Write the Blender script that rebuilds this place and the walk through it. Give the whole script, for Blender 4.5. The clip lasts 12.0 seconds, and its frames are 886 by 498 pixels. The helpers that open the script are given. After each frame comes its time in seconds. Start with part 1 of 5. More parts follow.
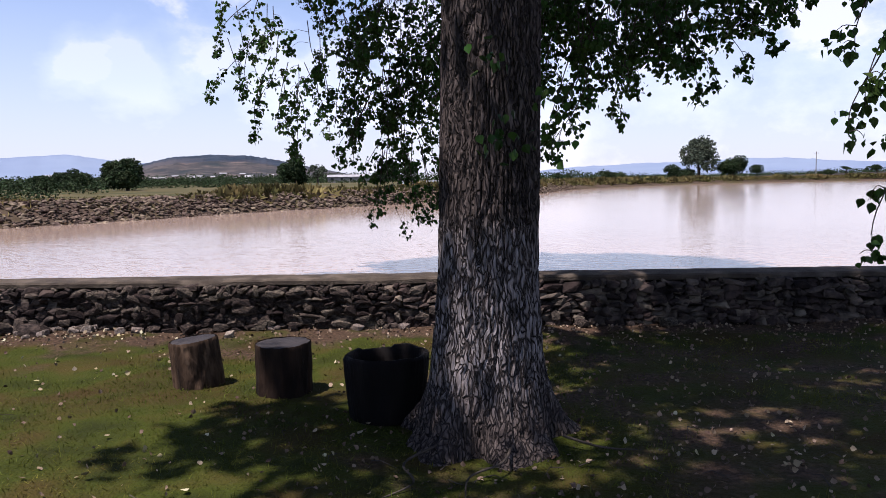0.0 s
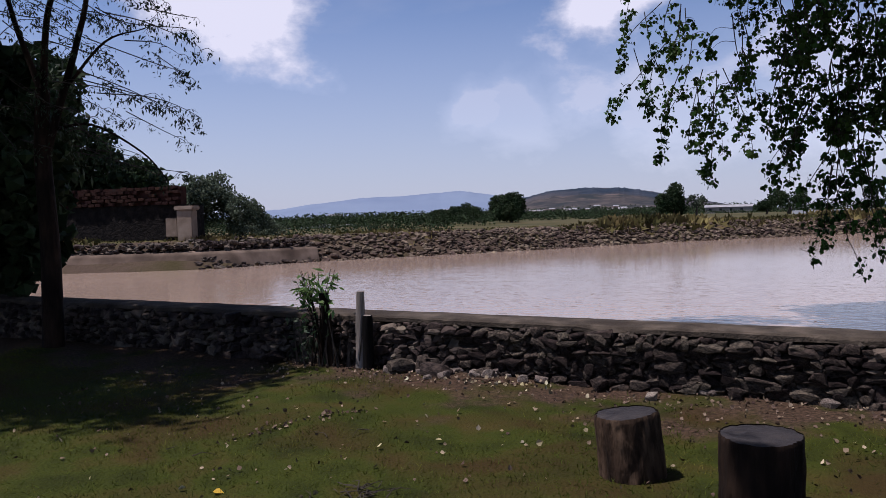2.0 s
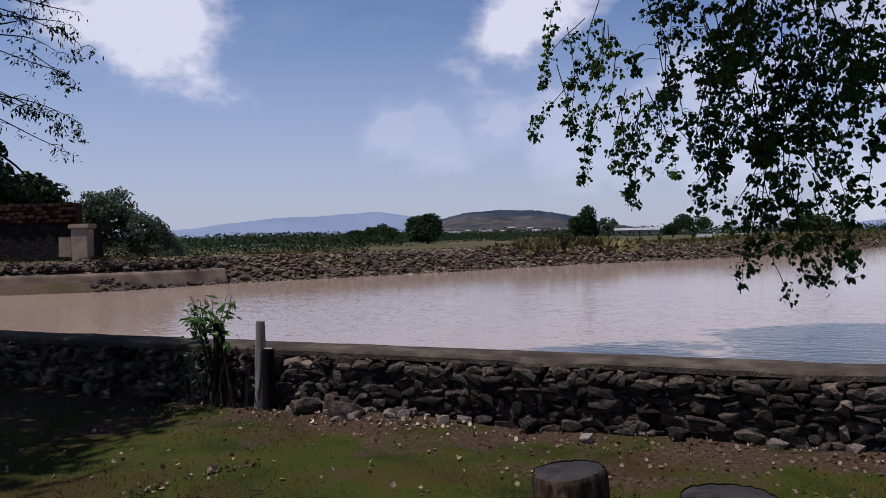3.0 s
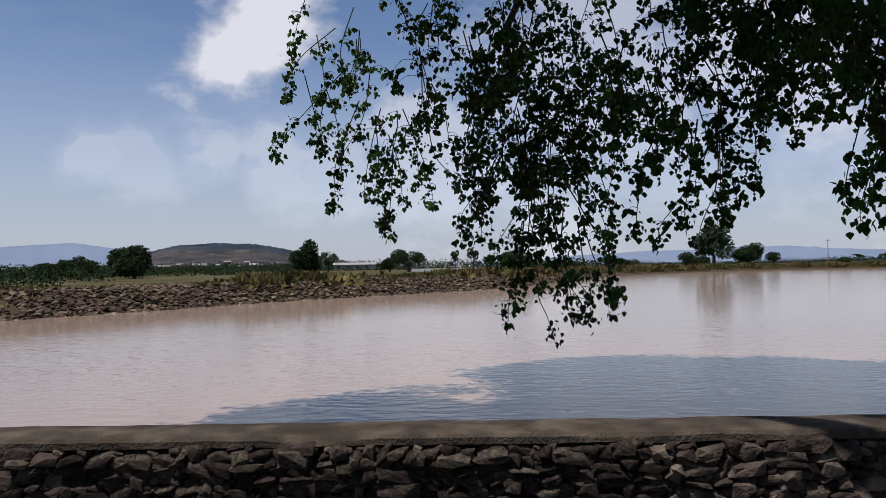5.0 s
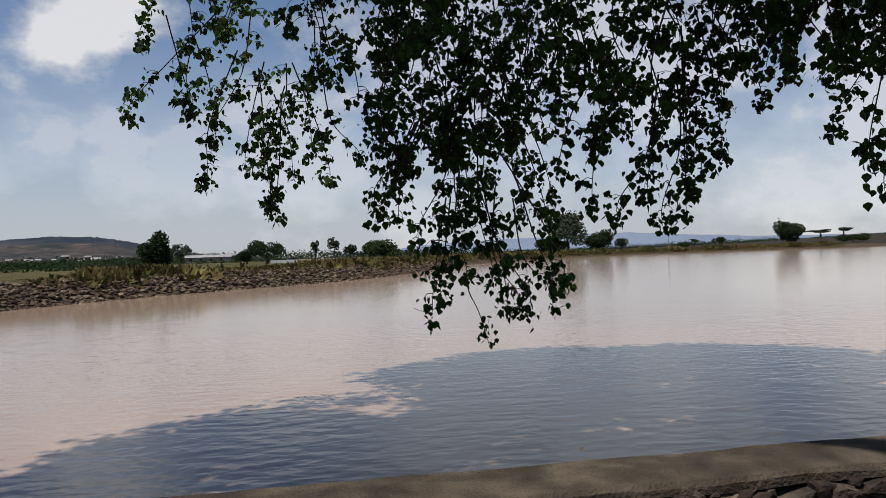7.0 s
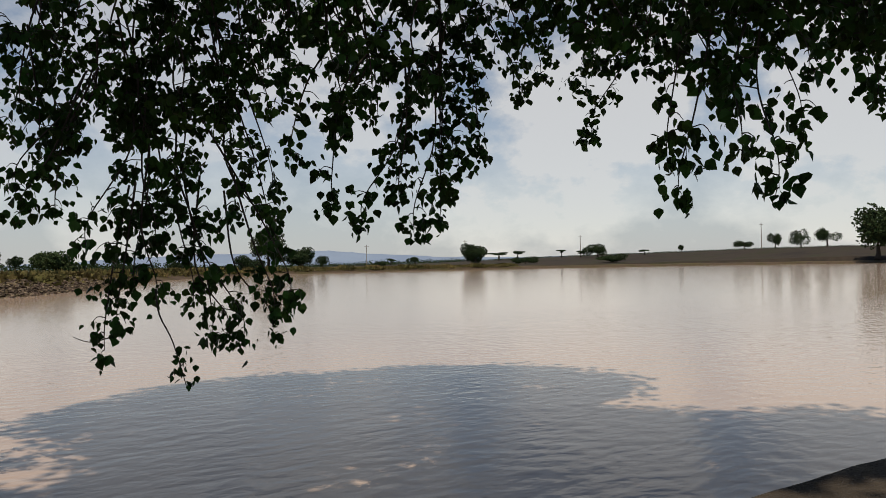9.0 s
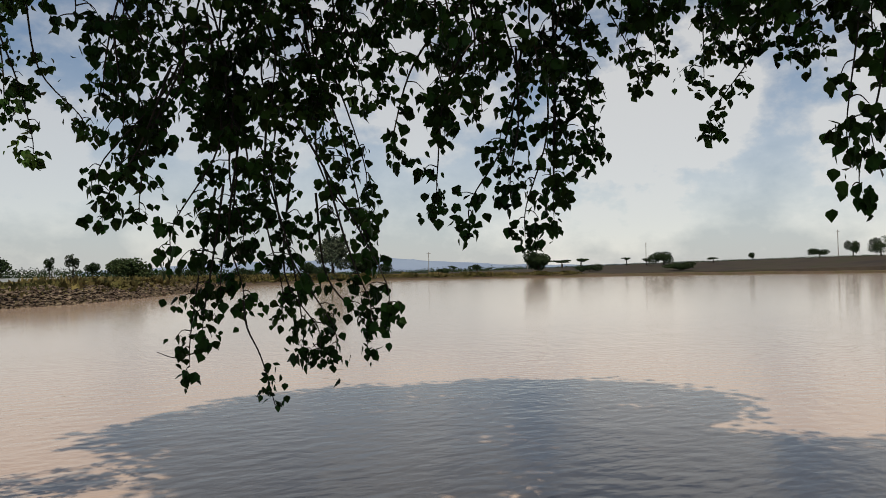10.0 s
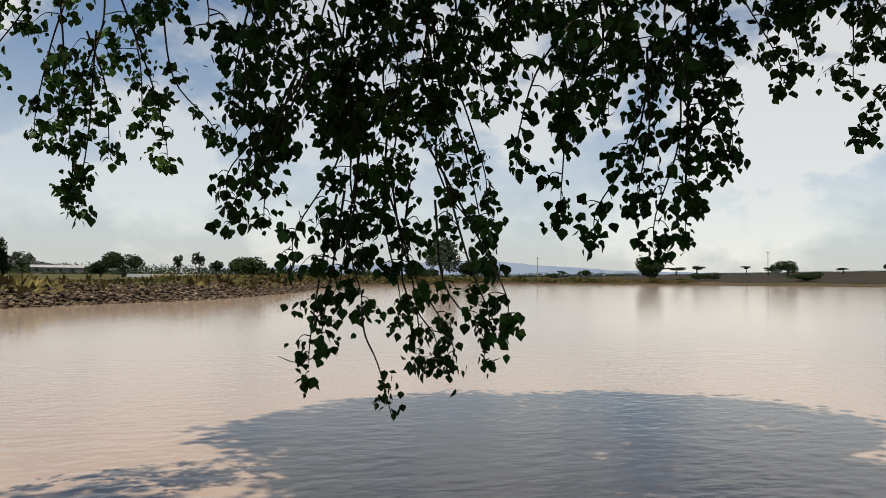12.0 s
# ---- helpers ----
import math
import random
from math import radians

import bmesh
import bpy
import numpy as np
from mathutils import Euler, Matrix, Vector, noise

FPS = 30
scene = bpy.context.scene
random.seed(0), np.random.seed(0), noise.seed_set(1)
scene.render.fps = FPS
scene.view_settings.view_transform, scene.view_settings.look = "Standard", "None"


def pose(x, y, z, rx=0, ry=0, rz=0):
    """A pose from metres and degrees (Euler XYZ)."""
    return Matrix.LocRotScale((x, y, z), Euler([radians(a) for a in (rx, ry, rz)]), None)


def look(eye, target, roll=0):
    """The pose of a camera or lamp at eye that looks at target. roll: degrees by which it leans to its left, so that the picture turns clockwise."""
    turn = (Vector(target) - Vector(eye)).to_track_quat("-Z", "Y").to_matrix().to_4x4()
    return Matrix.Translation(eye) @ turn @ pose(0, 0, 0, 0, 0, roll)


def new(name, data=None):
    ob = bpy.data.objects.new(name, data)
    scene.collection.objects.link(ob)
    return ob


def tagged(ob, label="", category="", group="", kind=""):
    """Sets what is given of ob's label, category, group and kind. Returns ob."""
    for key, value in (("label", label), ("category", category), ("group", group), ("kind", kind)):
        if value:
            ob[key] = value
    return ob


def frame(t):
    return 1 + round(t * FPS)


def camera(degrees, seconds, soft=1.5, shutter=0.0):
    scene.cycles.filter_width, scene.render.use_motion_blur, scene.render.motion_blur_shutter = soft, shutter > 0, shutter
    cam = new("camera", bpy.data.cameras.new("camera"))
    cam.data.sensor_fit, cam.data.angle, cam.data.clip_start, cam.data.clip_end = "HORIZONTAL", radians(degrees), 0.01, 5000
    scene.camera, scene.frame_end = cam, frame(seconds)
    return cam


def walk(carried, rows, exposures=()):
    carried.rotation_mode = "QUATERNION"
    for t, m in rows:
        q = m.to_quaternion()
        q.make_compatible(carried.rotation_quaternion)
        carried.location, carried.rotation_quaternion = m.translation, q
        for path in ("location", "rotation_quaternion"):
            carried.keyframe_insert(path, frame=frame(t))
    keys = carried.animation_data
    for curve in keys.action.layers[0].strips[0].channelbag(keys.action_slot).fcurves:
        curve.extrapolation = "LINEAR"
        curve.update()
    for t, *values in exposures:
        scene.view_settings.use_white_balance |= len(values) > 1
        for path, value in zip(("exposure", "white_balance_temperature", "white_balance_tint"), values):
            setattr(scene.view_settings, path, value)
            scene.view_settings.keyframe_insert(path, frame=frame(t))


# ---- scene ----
cam = camera(60.9, 12.0, soft=0.65)
PATH = [
    (0.0, (0.036, 0.17, 1.553), (0.097, 2.161, 1.367), -0.9),
    (0.5, (-0.191, 0.582, 1.552), (-0.534, 2.546, 1.403), -0.9),
    (1.0, (-0.417, 0.941, 1.505), (-0.995, 2.85, 1.361), -0.6),
    (1.5, (-0.634, 1.293, 1.483), (-1.402, 3.133, 1.326), -1.0),
    (2.0, (-0.766, 1.63, 1.497), (-1.64, 3.427, 1.415), -1.5),
    (2.5, (-0.898, 1.923, 1.513), (-1.582, 3.802, 1.457), -1.4),
    (3.0, (-1.05, 2.299, 1.496), (-1.719, 4.183, 1.465), -1.1),
    (3.5, (-1.165, 2.687, 1.502), (-1.761, 4.596, 1.519), -0.8),
    (3.7, (-1.22, 2.805, 1.508), (-1.626, 4.763, 1.54), -0.7),
    (5.5, (-1.821, 4.027, 1.513), (-1.739, 6.025, 1.56), -1.3),
    (6.0, (-1.95, 4.473, 1.489), (-1.851, 6.47, 1.539), -2.2),
    (6.5, (-2.059, 4.847, 1.481), (-1.943, 6.842, 1.548), -1.9),
    (7.0, (-2.077, 5.221, 1.494), (-1.65, 7.174, 1.505), -1.9),
    (7.5, (-2.005, 5.607, 1.462), (-1.33, 7.49, 1.461), -1.7),
    (7.7, (-1.985, 5.735, 1.458), (-1.206, 7.577, 1.461), -1.1),
    (9.5, (-1.656, 7.028, 1.441), (-0.49, 8.652, 1.483), -1.2),
    (10.0, (-1.677, 7.301, 1.463), (-0.671, 9.028, 1.523), -0.7),
    (10.5, (-1.686, 7.407, 1.491), (-0.912, 9.25, 1.559), -1.0),
    (11.0, (-1.64, 7.468, 1.545), (-1.009, 9.359, 1.701), -1.0),
    (11.5, (-1.644, 7.441, 1.526), (-1.021, 9.334, 1.694), 0.2),
    (12.0, (-1.68, 7.455, 1.501), (-0.932, 9.308, 1.571), 0.6),
]
EXPOSURES = [(0.0, 0.76, 6250, 24), (0.5, 0.55, 6200, 24), (1.0, 0.42, 6150, 24), (1.5, 0.35, 6150, 25), (2.0, 0.05, 6050, 25), (2.5, -0.1, 5960, 24), (5.5, -0.02, 6450, 14), (7.5, -0.04, 6800, 11), (9.5, 0.0, 7280, 9), (12.0, 0.24, 7280, 8)]
walk(cam, [(t, look(eye, target, roll)) for t, eye, target, roll in PATH], EXPOSURES)

# ---- world, sun ----
SUN_AZ, SUN_EL = 235.0, 68.0          # compass from +y towards +x, height above the horizon


def direction(az, el):
    a, e = radians(az), radians(el)
    return Vector((math.sin(a) * math.cos(e), math.cos(a) * math.cos(e), math.sin(e)))


def build_world():
    world = bpy.data.worlds.new("sky")
    scene.world = world
    world.use_nodes = True
    nt = world.node_tree
    nt.nodes.clear()
    N, L = nt.nodes.new, nt.links.new
    sky = N("ShaderNodeTexSky")
    sky.sky_type, sky.sun_disc = "NISHITA", False
    sky.sun_elevation, sky.sun_rotation = radians(SUN_EL), radians(SUN_AZ)
    sky.altitude, sky.air_density, sky.dust_density, sky.ozone_density = 2300, 1.15, 0.6, 2.6
    coord = N("ShaderNodeTexCoord")

    def math_node(op, a, b=None, clamp=False):
        n = N("ShaderNodeMath")
        n.operation, n.use_clamp = op, clamp
        for i, v in enumerate((a, b)):
            if v is None:
                continue
            if isinstance(v, (int, float)):
                n.inputs[i].default_value = v
            else:
                L(v, n.inputs[i])
        return n.outputs[0]

    def fractal(scale, detail, rough, stretch):
        m = N("ShaderNodeMapping")
        m.inputs["Scale"].default_value = (1, 1, stretch)
        L(coord.outputs["Generated"], m.inputs["Vector"])
        n = N("ShaderNodeTexNoise")
        n.inputs["Scale"].default_value, n.inputs["Detail"].default_value, n.inputs["Roughness"].default_value = scale, detail, rough
        L(m.outputs[0], n.inputs["Vector"])
        return n.outputs["Fac"]

    puffs = math_node("SUBTRACT", fractal(9.0, 7, 0.58, 1.6), 0.5)
    wide = fractal(2.6, 5, 0.55, 3.5)
    # heaped clouds: azimuth, height, half width in radians, weight
    total = None
    for az, el, r, k in [(-41, 16.5, 0.13, 1.0), (-14.3, 15.0, 0.085, 1.0), (-11.5, 19, 0.10, 1.0), (-23.4, 8.0, 0.05, 0.6), (-20, 7.4, 0.07, 0.55), (-15.2, 8.6, 0.07, 0.65),
                         (-11, 8.2, 0.08, 0.65), (-6, 7.6, 0.1, 0.6), (1, 8.5, 0.14, 0.7), (10, 3.0, 0.06, 0.6), (27, 16, 0.24, 0.75), (45, 10, 0.24, 0.8), (15, 14, 0.22, 0.65), (64, 12, 0.28, 0.8),
                         (-75, 30, 0.3, 0.8), (120, 35, 0.4, 0.7), (-150, 30, 0.3, 0.8)]:
        d = N("ShaderNodeVectorMath")
        d.operation = "DISTANCE"
        L(coord.outputs["Generated"], d.inputs[0])
        d.inputs[1].default_value = direction(az, el)
        near = math_node("SUBTRACT", 1.0, math_node("DIVIDE", d.outputs["Value"], r))
        body = math_node("MULTIPLY", math_node("MULTIPLY", math_node("ADD", near, math_node("MULTIPLY", puffs, 2.3)), 1.7, True), k)
        total = body if total is None else math_node("MAXIMUM", total, body)
    haze = math_node("MULTIPLY", math_node("SUBTRACT", wide, 0.52), 1.2, True)
    sep = N("ShaderNodeSeparateXYZ")
    L(coord.outputs["Generated"], sep.inputs[0])
    low = math_node("SUBTRACT", 0.95, math_node("MULTIPLY", sep.outputs["Z"], 3.3), True)
    veil = math_node("MAXIMUM", low, haze)
    cover = math_node("MAXIMUM", total, veil)
    tone = N("ShaderNodeValToRGB")
    tone.color_ramp.elements[0].color, tone.color_ramp.elements[1].color = (*CLOUD_GREY, 1), (*CLOUD_WHITE, 1)
    L(total, tone.inputs[0])
    mix = N("ShaderNodeMix")
    mix.data_type = "RGBA"
    L(math_node("MULTIPLY", cover, 0.95), mix.inputs[0])
    L(sky.outputs[0], mix.inputs[6])
    L(tone.outputs[0], mix.inputs[7])
    bg, out = N("ShaderNodeBackground"), N("ShaderNodeOutputWorld")
    bg.inputs["Strength"].default_value = SKY
    L(mix.outputs[2], bg.inputs["Color"])
    L(bg.outputs[0], out.inputs[0])


SKY = 0.10
CLOUD_GREY, CLOUD_WHITE = (4.4, 4.8, 5.5), (7.5, 7.7, 8.1)
build_world()
sun = new("sun", bpy.data.lights.new("sun", "SUN"))
sun.data.energy, sun.data.angle, sun.data.color = 5.0, radians(0.6), (1.0, 0.95, 0.87)
sun.matrix_world = look(direction(SUN_AZ, SUN_EL) * 60, (0, 0, 0))


# ---- materials ----
def material(name, colors, scale=4.0, detail=6, rough=(0.7, 0.9), bump=0.3, bump_scale=30.0, stretch=(1, 1, 1), stain=None, stain_scale=0.6,
             vary=0.0, island=0.0, metal=0.0, gloss=0.12, through_light=0.0, distort=0.0, bump_size=0.02):
    """Noise between colours at one scale, stains at another, relief, and a random shade per object or per piece."""
    m = bpy.data.materials.new(name)
    m.use_nodes = True
    nt = m.node_tree
    N, L = nt.nodes.new, nt.links.new
    b = nt.nodes["Principled BSDF"]
    out = nt.nodes["Material Output"]
    coord = N("ShaderNodeTexCoord")
    mp = N("ShaderNodeMapping")
    mp.inputs["Scale"].default_value = stretch
    L(coord.outputs["Object"], mp.inputs["Vector"])

    def noise_tex(s, d, dist=0.0):
        n = N("ShaderNodeTexNoise")
        n.inputs["Scale"].default_value, n.inputs["Detail"].default_value, n.inputs["Distortion"].default_value = s, d, dist
        L(mp.outputs[0], n.inputs["Vector"])
        return n.outputs["Fac"]

    grain = noise_tex(scale, detail, distort)
    ramp = N("ShaderNodeValToRGB")
    els = ramp.color_ramp.elements
    while len(els) < len(colors):
        els.new(0.5)
    for i, c in enumerate(colors):
        els[i].position = 0.32 + 0.36 * i / max(1, len(colors) - 1)
        els[i].color = (*c, 1)
    L(grain, ramp.inputs[0])
    color = ramp.outputs[0]
    if stain:
        sr = N("ShaderNodeMapRange")
        sr.inputs[1].default_value, sr.inputs[2].default_value = 0.48, 0.66
        L(noise_tex(stain_scale, 5, 0.4), sr.inputs[0])
        mx = N("ShaderNodeMix")
        mx.data_type = "RGBA"
        L(sr.outputs[0], mx.inputs[0])
        L(color, mx.inputs[6])
        mx.inputs[7].default_value = (*stain, 1)
        color = mx.outputs[2]
    if vary or island:
        rnd = N("ShaderNodeObjectInfo").outputs["Random"] if vary else N("ShaderNodeNewGeometry").outputs["Random Per Island"]
        amount = vary or island
        mr = N("ShaderNodeMapRange")
        mr.inputs[3].default_value, mr.inputs[4].default_value = 1 - amount, 1 + amount
        L(rnd, mr.inputs[0])
        hs = N("ShaderNodeHueSaturation")
        L(mr.outputs[0], hs.inputs["Value"])
        mh = N("ShaderNodeMapRange")
        mh.inputs[3].default_value, mh.inputs[4].default_value = 0.5 - 0.04 * amount, 0.5 + 0.05 * amount
        L(rnd, mh.inputs[0])
        L(mh.outputs[0], hs.inputs["Hue"])
        L(color, hs.inputs["Color"])
        color = hs.outputs[0]
    L(color, b.inputs["Base Color"])
    rr = N("ShaderNodeMapRange")
    rr.inputs[3].default_value, rr.inputs[4].default_value = rough
    L(grain, rr.inputs[0])
    L(rr.outputs[0], b.inputs["Roughness"])
    b.inputs["Metallic"].default_value = metal
    b.inputs["Specular IOR Level"].default_value = gloss
    if bump:
        bp = N("ShaderNodeBump")
        bp.inputs["Strength"].default_value, bp.inputs["Distance"].default_value = bump, bump_size
        L(noise_tex(bump_scale, 8), bp.inputs["Height"])
        L(bp.outputs[0], b.inputs["Normal"])
    if through_light:
        tr = N("ShaderNodeBsdfTranslucent")
        L(color, tr.inputs["Color"])
        ms = N("ShaderNodeMixShader")
        ms.inputs[0].default_value = through_light
        L(b.outputs[0], ms.inputs[1])
        L(tr.outputs[0], ms.inputs[2])
        L(ms.outputs[0], out.inputs["Surface"])
    return m


LAWN = material("lawn", [(0.01723, 0.02172, 0.00231), (0.031, 0.03925, 0.00363), (0.04736, 0.03758, 0.00792)], 2.2, 9, (0.9, 1.0), 0.9, 45, stain=(0.03617, 0.02339, 0.00627), stain_scale=1.1, bump_size=0.03)
MEADOW = material("meadow", [(0.034, 0.037, 0.012), (0.065, 0.055, 0.021), (0.1, 0.076, 0.035)], 0.12, 8, (0.9, 1.0), 0.6, 1.5, stain=(0.03255, 0.03819, 0.01054), stain_scale=0.02)
FIELD = material("ploughed_field", [(0.0186, 0.01562, 0.01302), (0.03162, 0.02418, 0.0186), (0.02232, 0.02418, 0.01116)], 0.06, 8, (0.9, 1.0), 0.6, 1.0, stretch=(1, 3, 1))
MUD = material("lake_mud", [(0.2, 0.14, 0.1), (0.3, 0.21, 0.15)], 0.4, 6, bump=0.4)
STONE = material("basalt_stone", [(0.016, 0.0125, 0.0115), (0.04, 0.031, 0.0265), (0.088, 0.068, 0.056)], 9, 9, (0.8, 0.97), 1.0, 38, stain=(0.1, 0.074, 0.06), stain_scale=3.6, vary=0.7)
STONE_WALL = material("basalt_stonework", [(0.016, 0.0125, 0.0115), (0.04, 0.031, 0.0265), (0.088, 0.068, 0.056)], 9, 9, (0.8, 0.97), 1.0, 38, stain=(0.1, 0.074, 0.06), stain_scale=3.6, island=0.7)
FOOTING = material("stained_footing_plaster", [(0.1, 0.072, 0.052), (0.17, 0.125, 0.092), (0.25, 0.19, 0.145)], 1.2, 9, (0.85, 0.95), 0.6, 14, stain=(0.05, 0.036, 0.026), stain_scale=0.5)
STONE_FAR = material("basalt_rubble", [(0.042, 0.031, 0.024), (0.09, 0.065, 0.048), (0.165, 0.12, 0.088)], 5, 8, (0.8, 0.97), 0.7, 30, island=0.5)
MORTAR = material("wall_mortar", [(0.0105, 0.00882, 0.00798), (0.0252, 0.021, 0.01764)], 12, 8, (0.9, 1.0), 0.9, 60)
CEMENT = material("weathered_cement", [(0.034, 0.027, 0.021), (0.062, 0.05, 0.038), (0.11, 0.088, 0.067)], 4.5, 10, (0.8, 0.95), 0.9, 55, stain=(0.036, 0.028, 0.021), stain_scale=1.6)
PLASTER = material("old_lime_plaster", [(0.1488, 0.1114, 0.07904), (0.248, 0.1902, 0.1414), (0.2976, 0.2413, 0.1872)], 1.6, 9, (0.85, 0.95), 0.5, 20, stain=(0.1091, 0.0696, 0.04576), stain_scale=0.5)
BANK = material("clay_bank", [(0.045, 0.031, 0.022), (0.072, 0.05, 0.035), (0.048, 0.038, 0.018)], 0.6, 9, (0.9, 1.0), 0.8, 8, stain=(0.04862, 0.04032, 0.01508), stain_scale=0.2, bump_size=0.1)
BRICK = material("red_brick", [(0.02, 0.0085, 0.0065), (0.04, 0.0165, 0.012), (0.032, 0.022, 0.018)], 3, 8, (0.85, 0.95), 0.6, 30, vary=0.35)
# very dark rubble of the ruin's walls
DARK_RUBBLE = material("dark_rubble_masonry", [(0.003528, 0.003024, 0.002772), (0.01008, 0.008316, 0.007308), (0.0189, 0.01512, 0.0126)], 3.5, 9, (0.85, 0.95), 0.9, 9, bump_size=0.06)
DARK_BARK = material("dark_stump_bark", [(0.005, 0.0034, 0.0026), (0.016, 0.0098, 0.0066), (0.034, 0.02, 0.0125)], 9, 9, (0.85, 0.95), 0.9, 30, stretch=(1, 1, 0.25))
LEAF = material("poplar_leaf", [(0.01492, 0.03805, 0.007462), (0.02772, 0.06539, 0.01173), (0.0533, 0.09512, 0.01919)], 1.5, 3, (0.4, 0.55), 0, through_light=0.32, island=0.45)
LEAF_PIECE = material("poplar_leaf_single", [(0.01795, 0.04418, 0.008976), (0.03367, 0.07573, 0.01458)], 20, 3, (0.4, 0.55), 0.2, 60, through_light=0.32, vary=0.45)
LEAF_LEFT = material("pepper_tree_leaf", [(0.021, 0.036, 0.018), (0.036, 0.054, 0.027)], 1.5, 3, (0.5, 0.6), 0, through_light=0.25, island=0.4)
LEAF_SHRUB = material("shrub_leaf", [(0.072, 0.136, 0.04), (0.128, 0.2, 0.064)], 6, 3, (0.3, 0.5), 0, through_light=0.3, island=0.35)
FOLIAGE_FAR = material("far_foliage", [(0.0132, 0.0252, 0.0108), (0.024, 0.039, 0.015), (0.036, 0.051, 0.021)], 0.5, 4, (0.7, 0.9), 0, through_light=0.15, island=0.45)
FOLIAGE_GREY = material("grey_green_foliage", [(0.0434, 0.05642, 0.03906), (0.07378, 0.0868, 0.05642)], 0.5, 4, (0.7, 0.9), 0, through_light=0.15, island=0.4)
FOLIAGE_LIGHT = material("pale_shrub_foliage", [(0.031, 0.0496, 0.0186), (0.0527, 0.0713, 0.0279)], 0.5, 4, (0.7, 0.9), 0, through_light=0.15, island=0.4)
TWIG = material("twig_bark", [(0.035, 0.0294, 0.0252), (0.063, 0.0525, 0.042)], 12, 5, (0.85, 0.95), 0.3, 60)
CUT_WOOD = material("grey_cut_wood", [(0.015, 0.0135, 0.0145), (0.03, 0.027, 0.0275), (0.045, 0.039, 0.037)], 5, 8, (0.7, 0.85), 0.5, 40, stretch=(1, 1, 1), distort=1.5)
CHIPPED_BARK = material("stump_bark", [(0.0078, 0.0052, 0.0039), (0.039, 0.02405, 0.01495), (0.0975, 0.0637, 0.0403)], 14, 9, (0.85, 0.95), 0.9, 40, stretch=(1, 1, 0.3), distort=0.8)
# very dark wood of the hollow stump and the short post
NEAR_BLACK_WOOD = material("near_black_wood", [(0.00168, 0.00147, 0.00147), (0.0042, 0.00357, 0.00336), (0.0084, 0.00672, 0.00588)], 8, 8, (0.75, 0.95), 0.7, 30, stretch=(1, 1, 0.3))
POST_WOOD = material("grey_post_wood", [(0.1152, 0.1008, 0.0864), (0.2112, 0.1824, 0.1584), (0.288, 0.2592, 0.2304)], 10, 8, (0.8, 0.95), 0.6, 40, stretch=(1, 1, 0.15))
DRY_LEAF = material("dry_leaf", [(0.186, 0.1364, 0.0744), (0.31, 0.2604, 0.1612), (0.3844, 0.3596, 0.2604)], 3, 4, (0.6, 0.8), 0, island=0.5)
GRASS = material("grass_blades", [(0.034, 0.047, 0.006), (0.066, 0.076, 0.01), (0.125, 0.1, 0.024)], 0.9, 6, (0.7, 0.9), 0, through_light=0.2, island=0.45)
STRAW = material("bank_grass", [(0.045, 0.045, 0.014), (0.088, 0.073, 0.027), (0.15, 0.112, 0.046)], 0.25, 6, (0.8, 0.95), 0, through_light=0.1, island=0.4)
WHITE_SHEET = material("white_greenhouse_sheet", [(0.45, 0.465, 0.48), (0.585, 0.6, 0.615)], 0.5, 4, (0.5, 0.7), 0.1, 3)
WHITE_WALL = material("whitewashed_house_wall", [(0.15, 0.144, 0.135), (0.22, 0.213, 0.2)], 0.4, 4, (0.8, 0.9), 0.1, 3)
ROOF = material("grey_roof_sheet", [(0.2, 0.2, 0.21), (0.35, 0.34, 0.34)], 0.5, 4, (0.6, 0.8), 0.1, 3)
DARK_GLASS = material("dark_window_glass", [(0.02, 0.02, 0.025), (0.04, 0.04, 0.05)], 1, 2, (0.1, 0.2), 0)
# blue of hill and mountains is distance haze put into the colour
HILL = material("haze_tinted_scrub_hill", [(0.0085, 0.016, 0.026), (0.017, 0.027, 0.041), (0.031, 0.039, 0.054)], 0.03, 10, (0.9, 1.0), 0.5, 0.05, stretch=(1, 1, 2.5), stain=(0.05952, 0.05472, 0.05712), stain_scale=0.011, bump_size=2.0)
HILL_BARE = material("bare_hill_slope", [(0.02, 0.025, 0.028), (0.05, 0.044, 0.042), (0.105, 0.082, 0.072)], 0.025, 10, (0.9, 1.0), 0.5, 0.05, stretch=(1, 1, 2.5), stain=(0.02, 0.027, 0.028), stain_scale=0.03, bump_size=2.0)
MOUNTAIN = material("haze_tinted_mountain", [(0.135, 0.175, 0.25), (0.165, 0.21, 0.28)], 0.002, 6, (1.0, 1.0), 0)


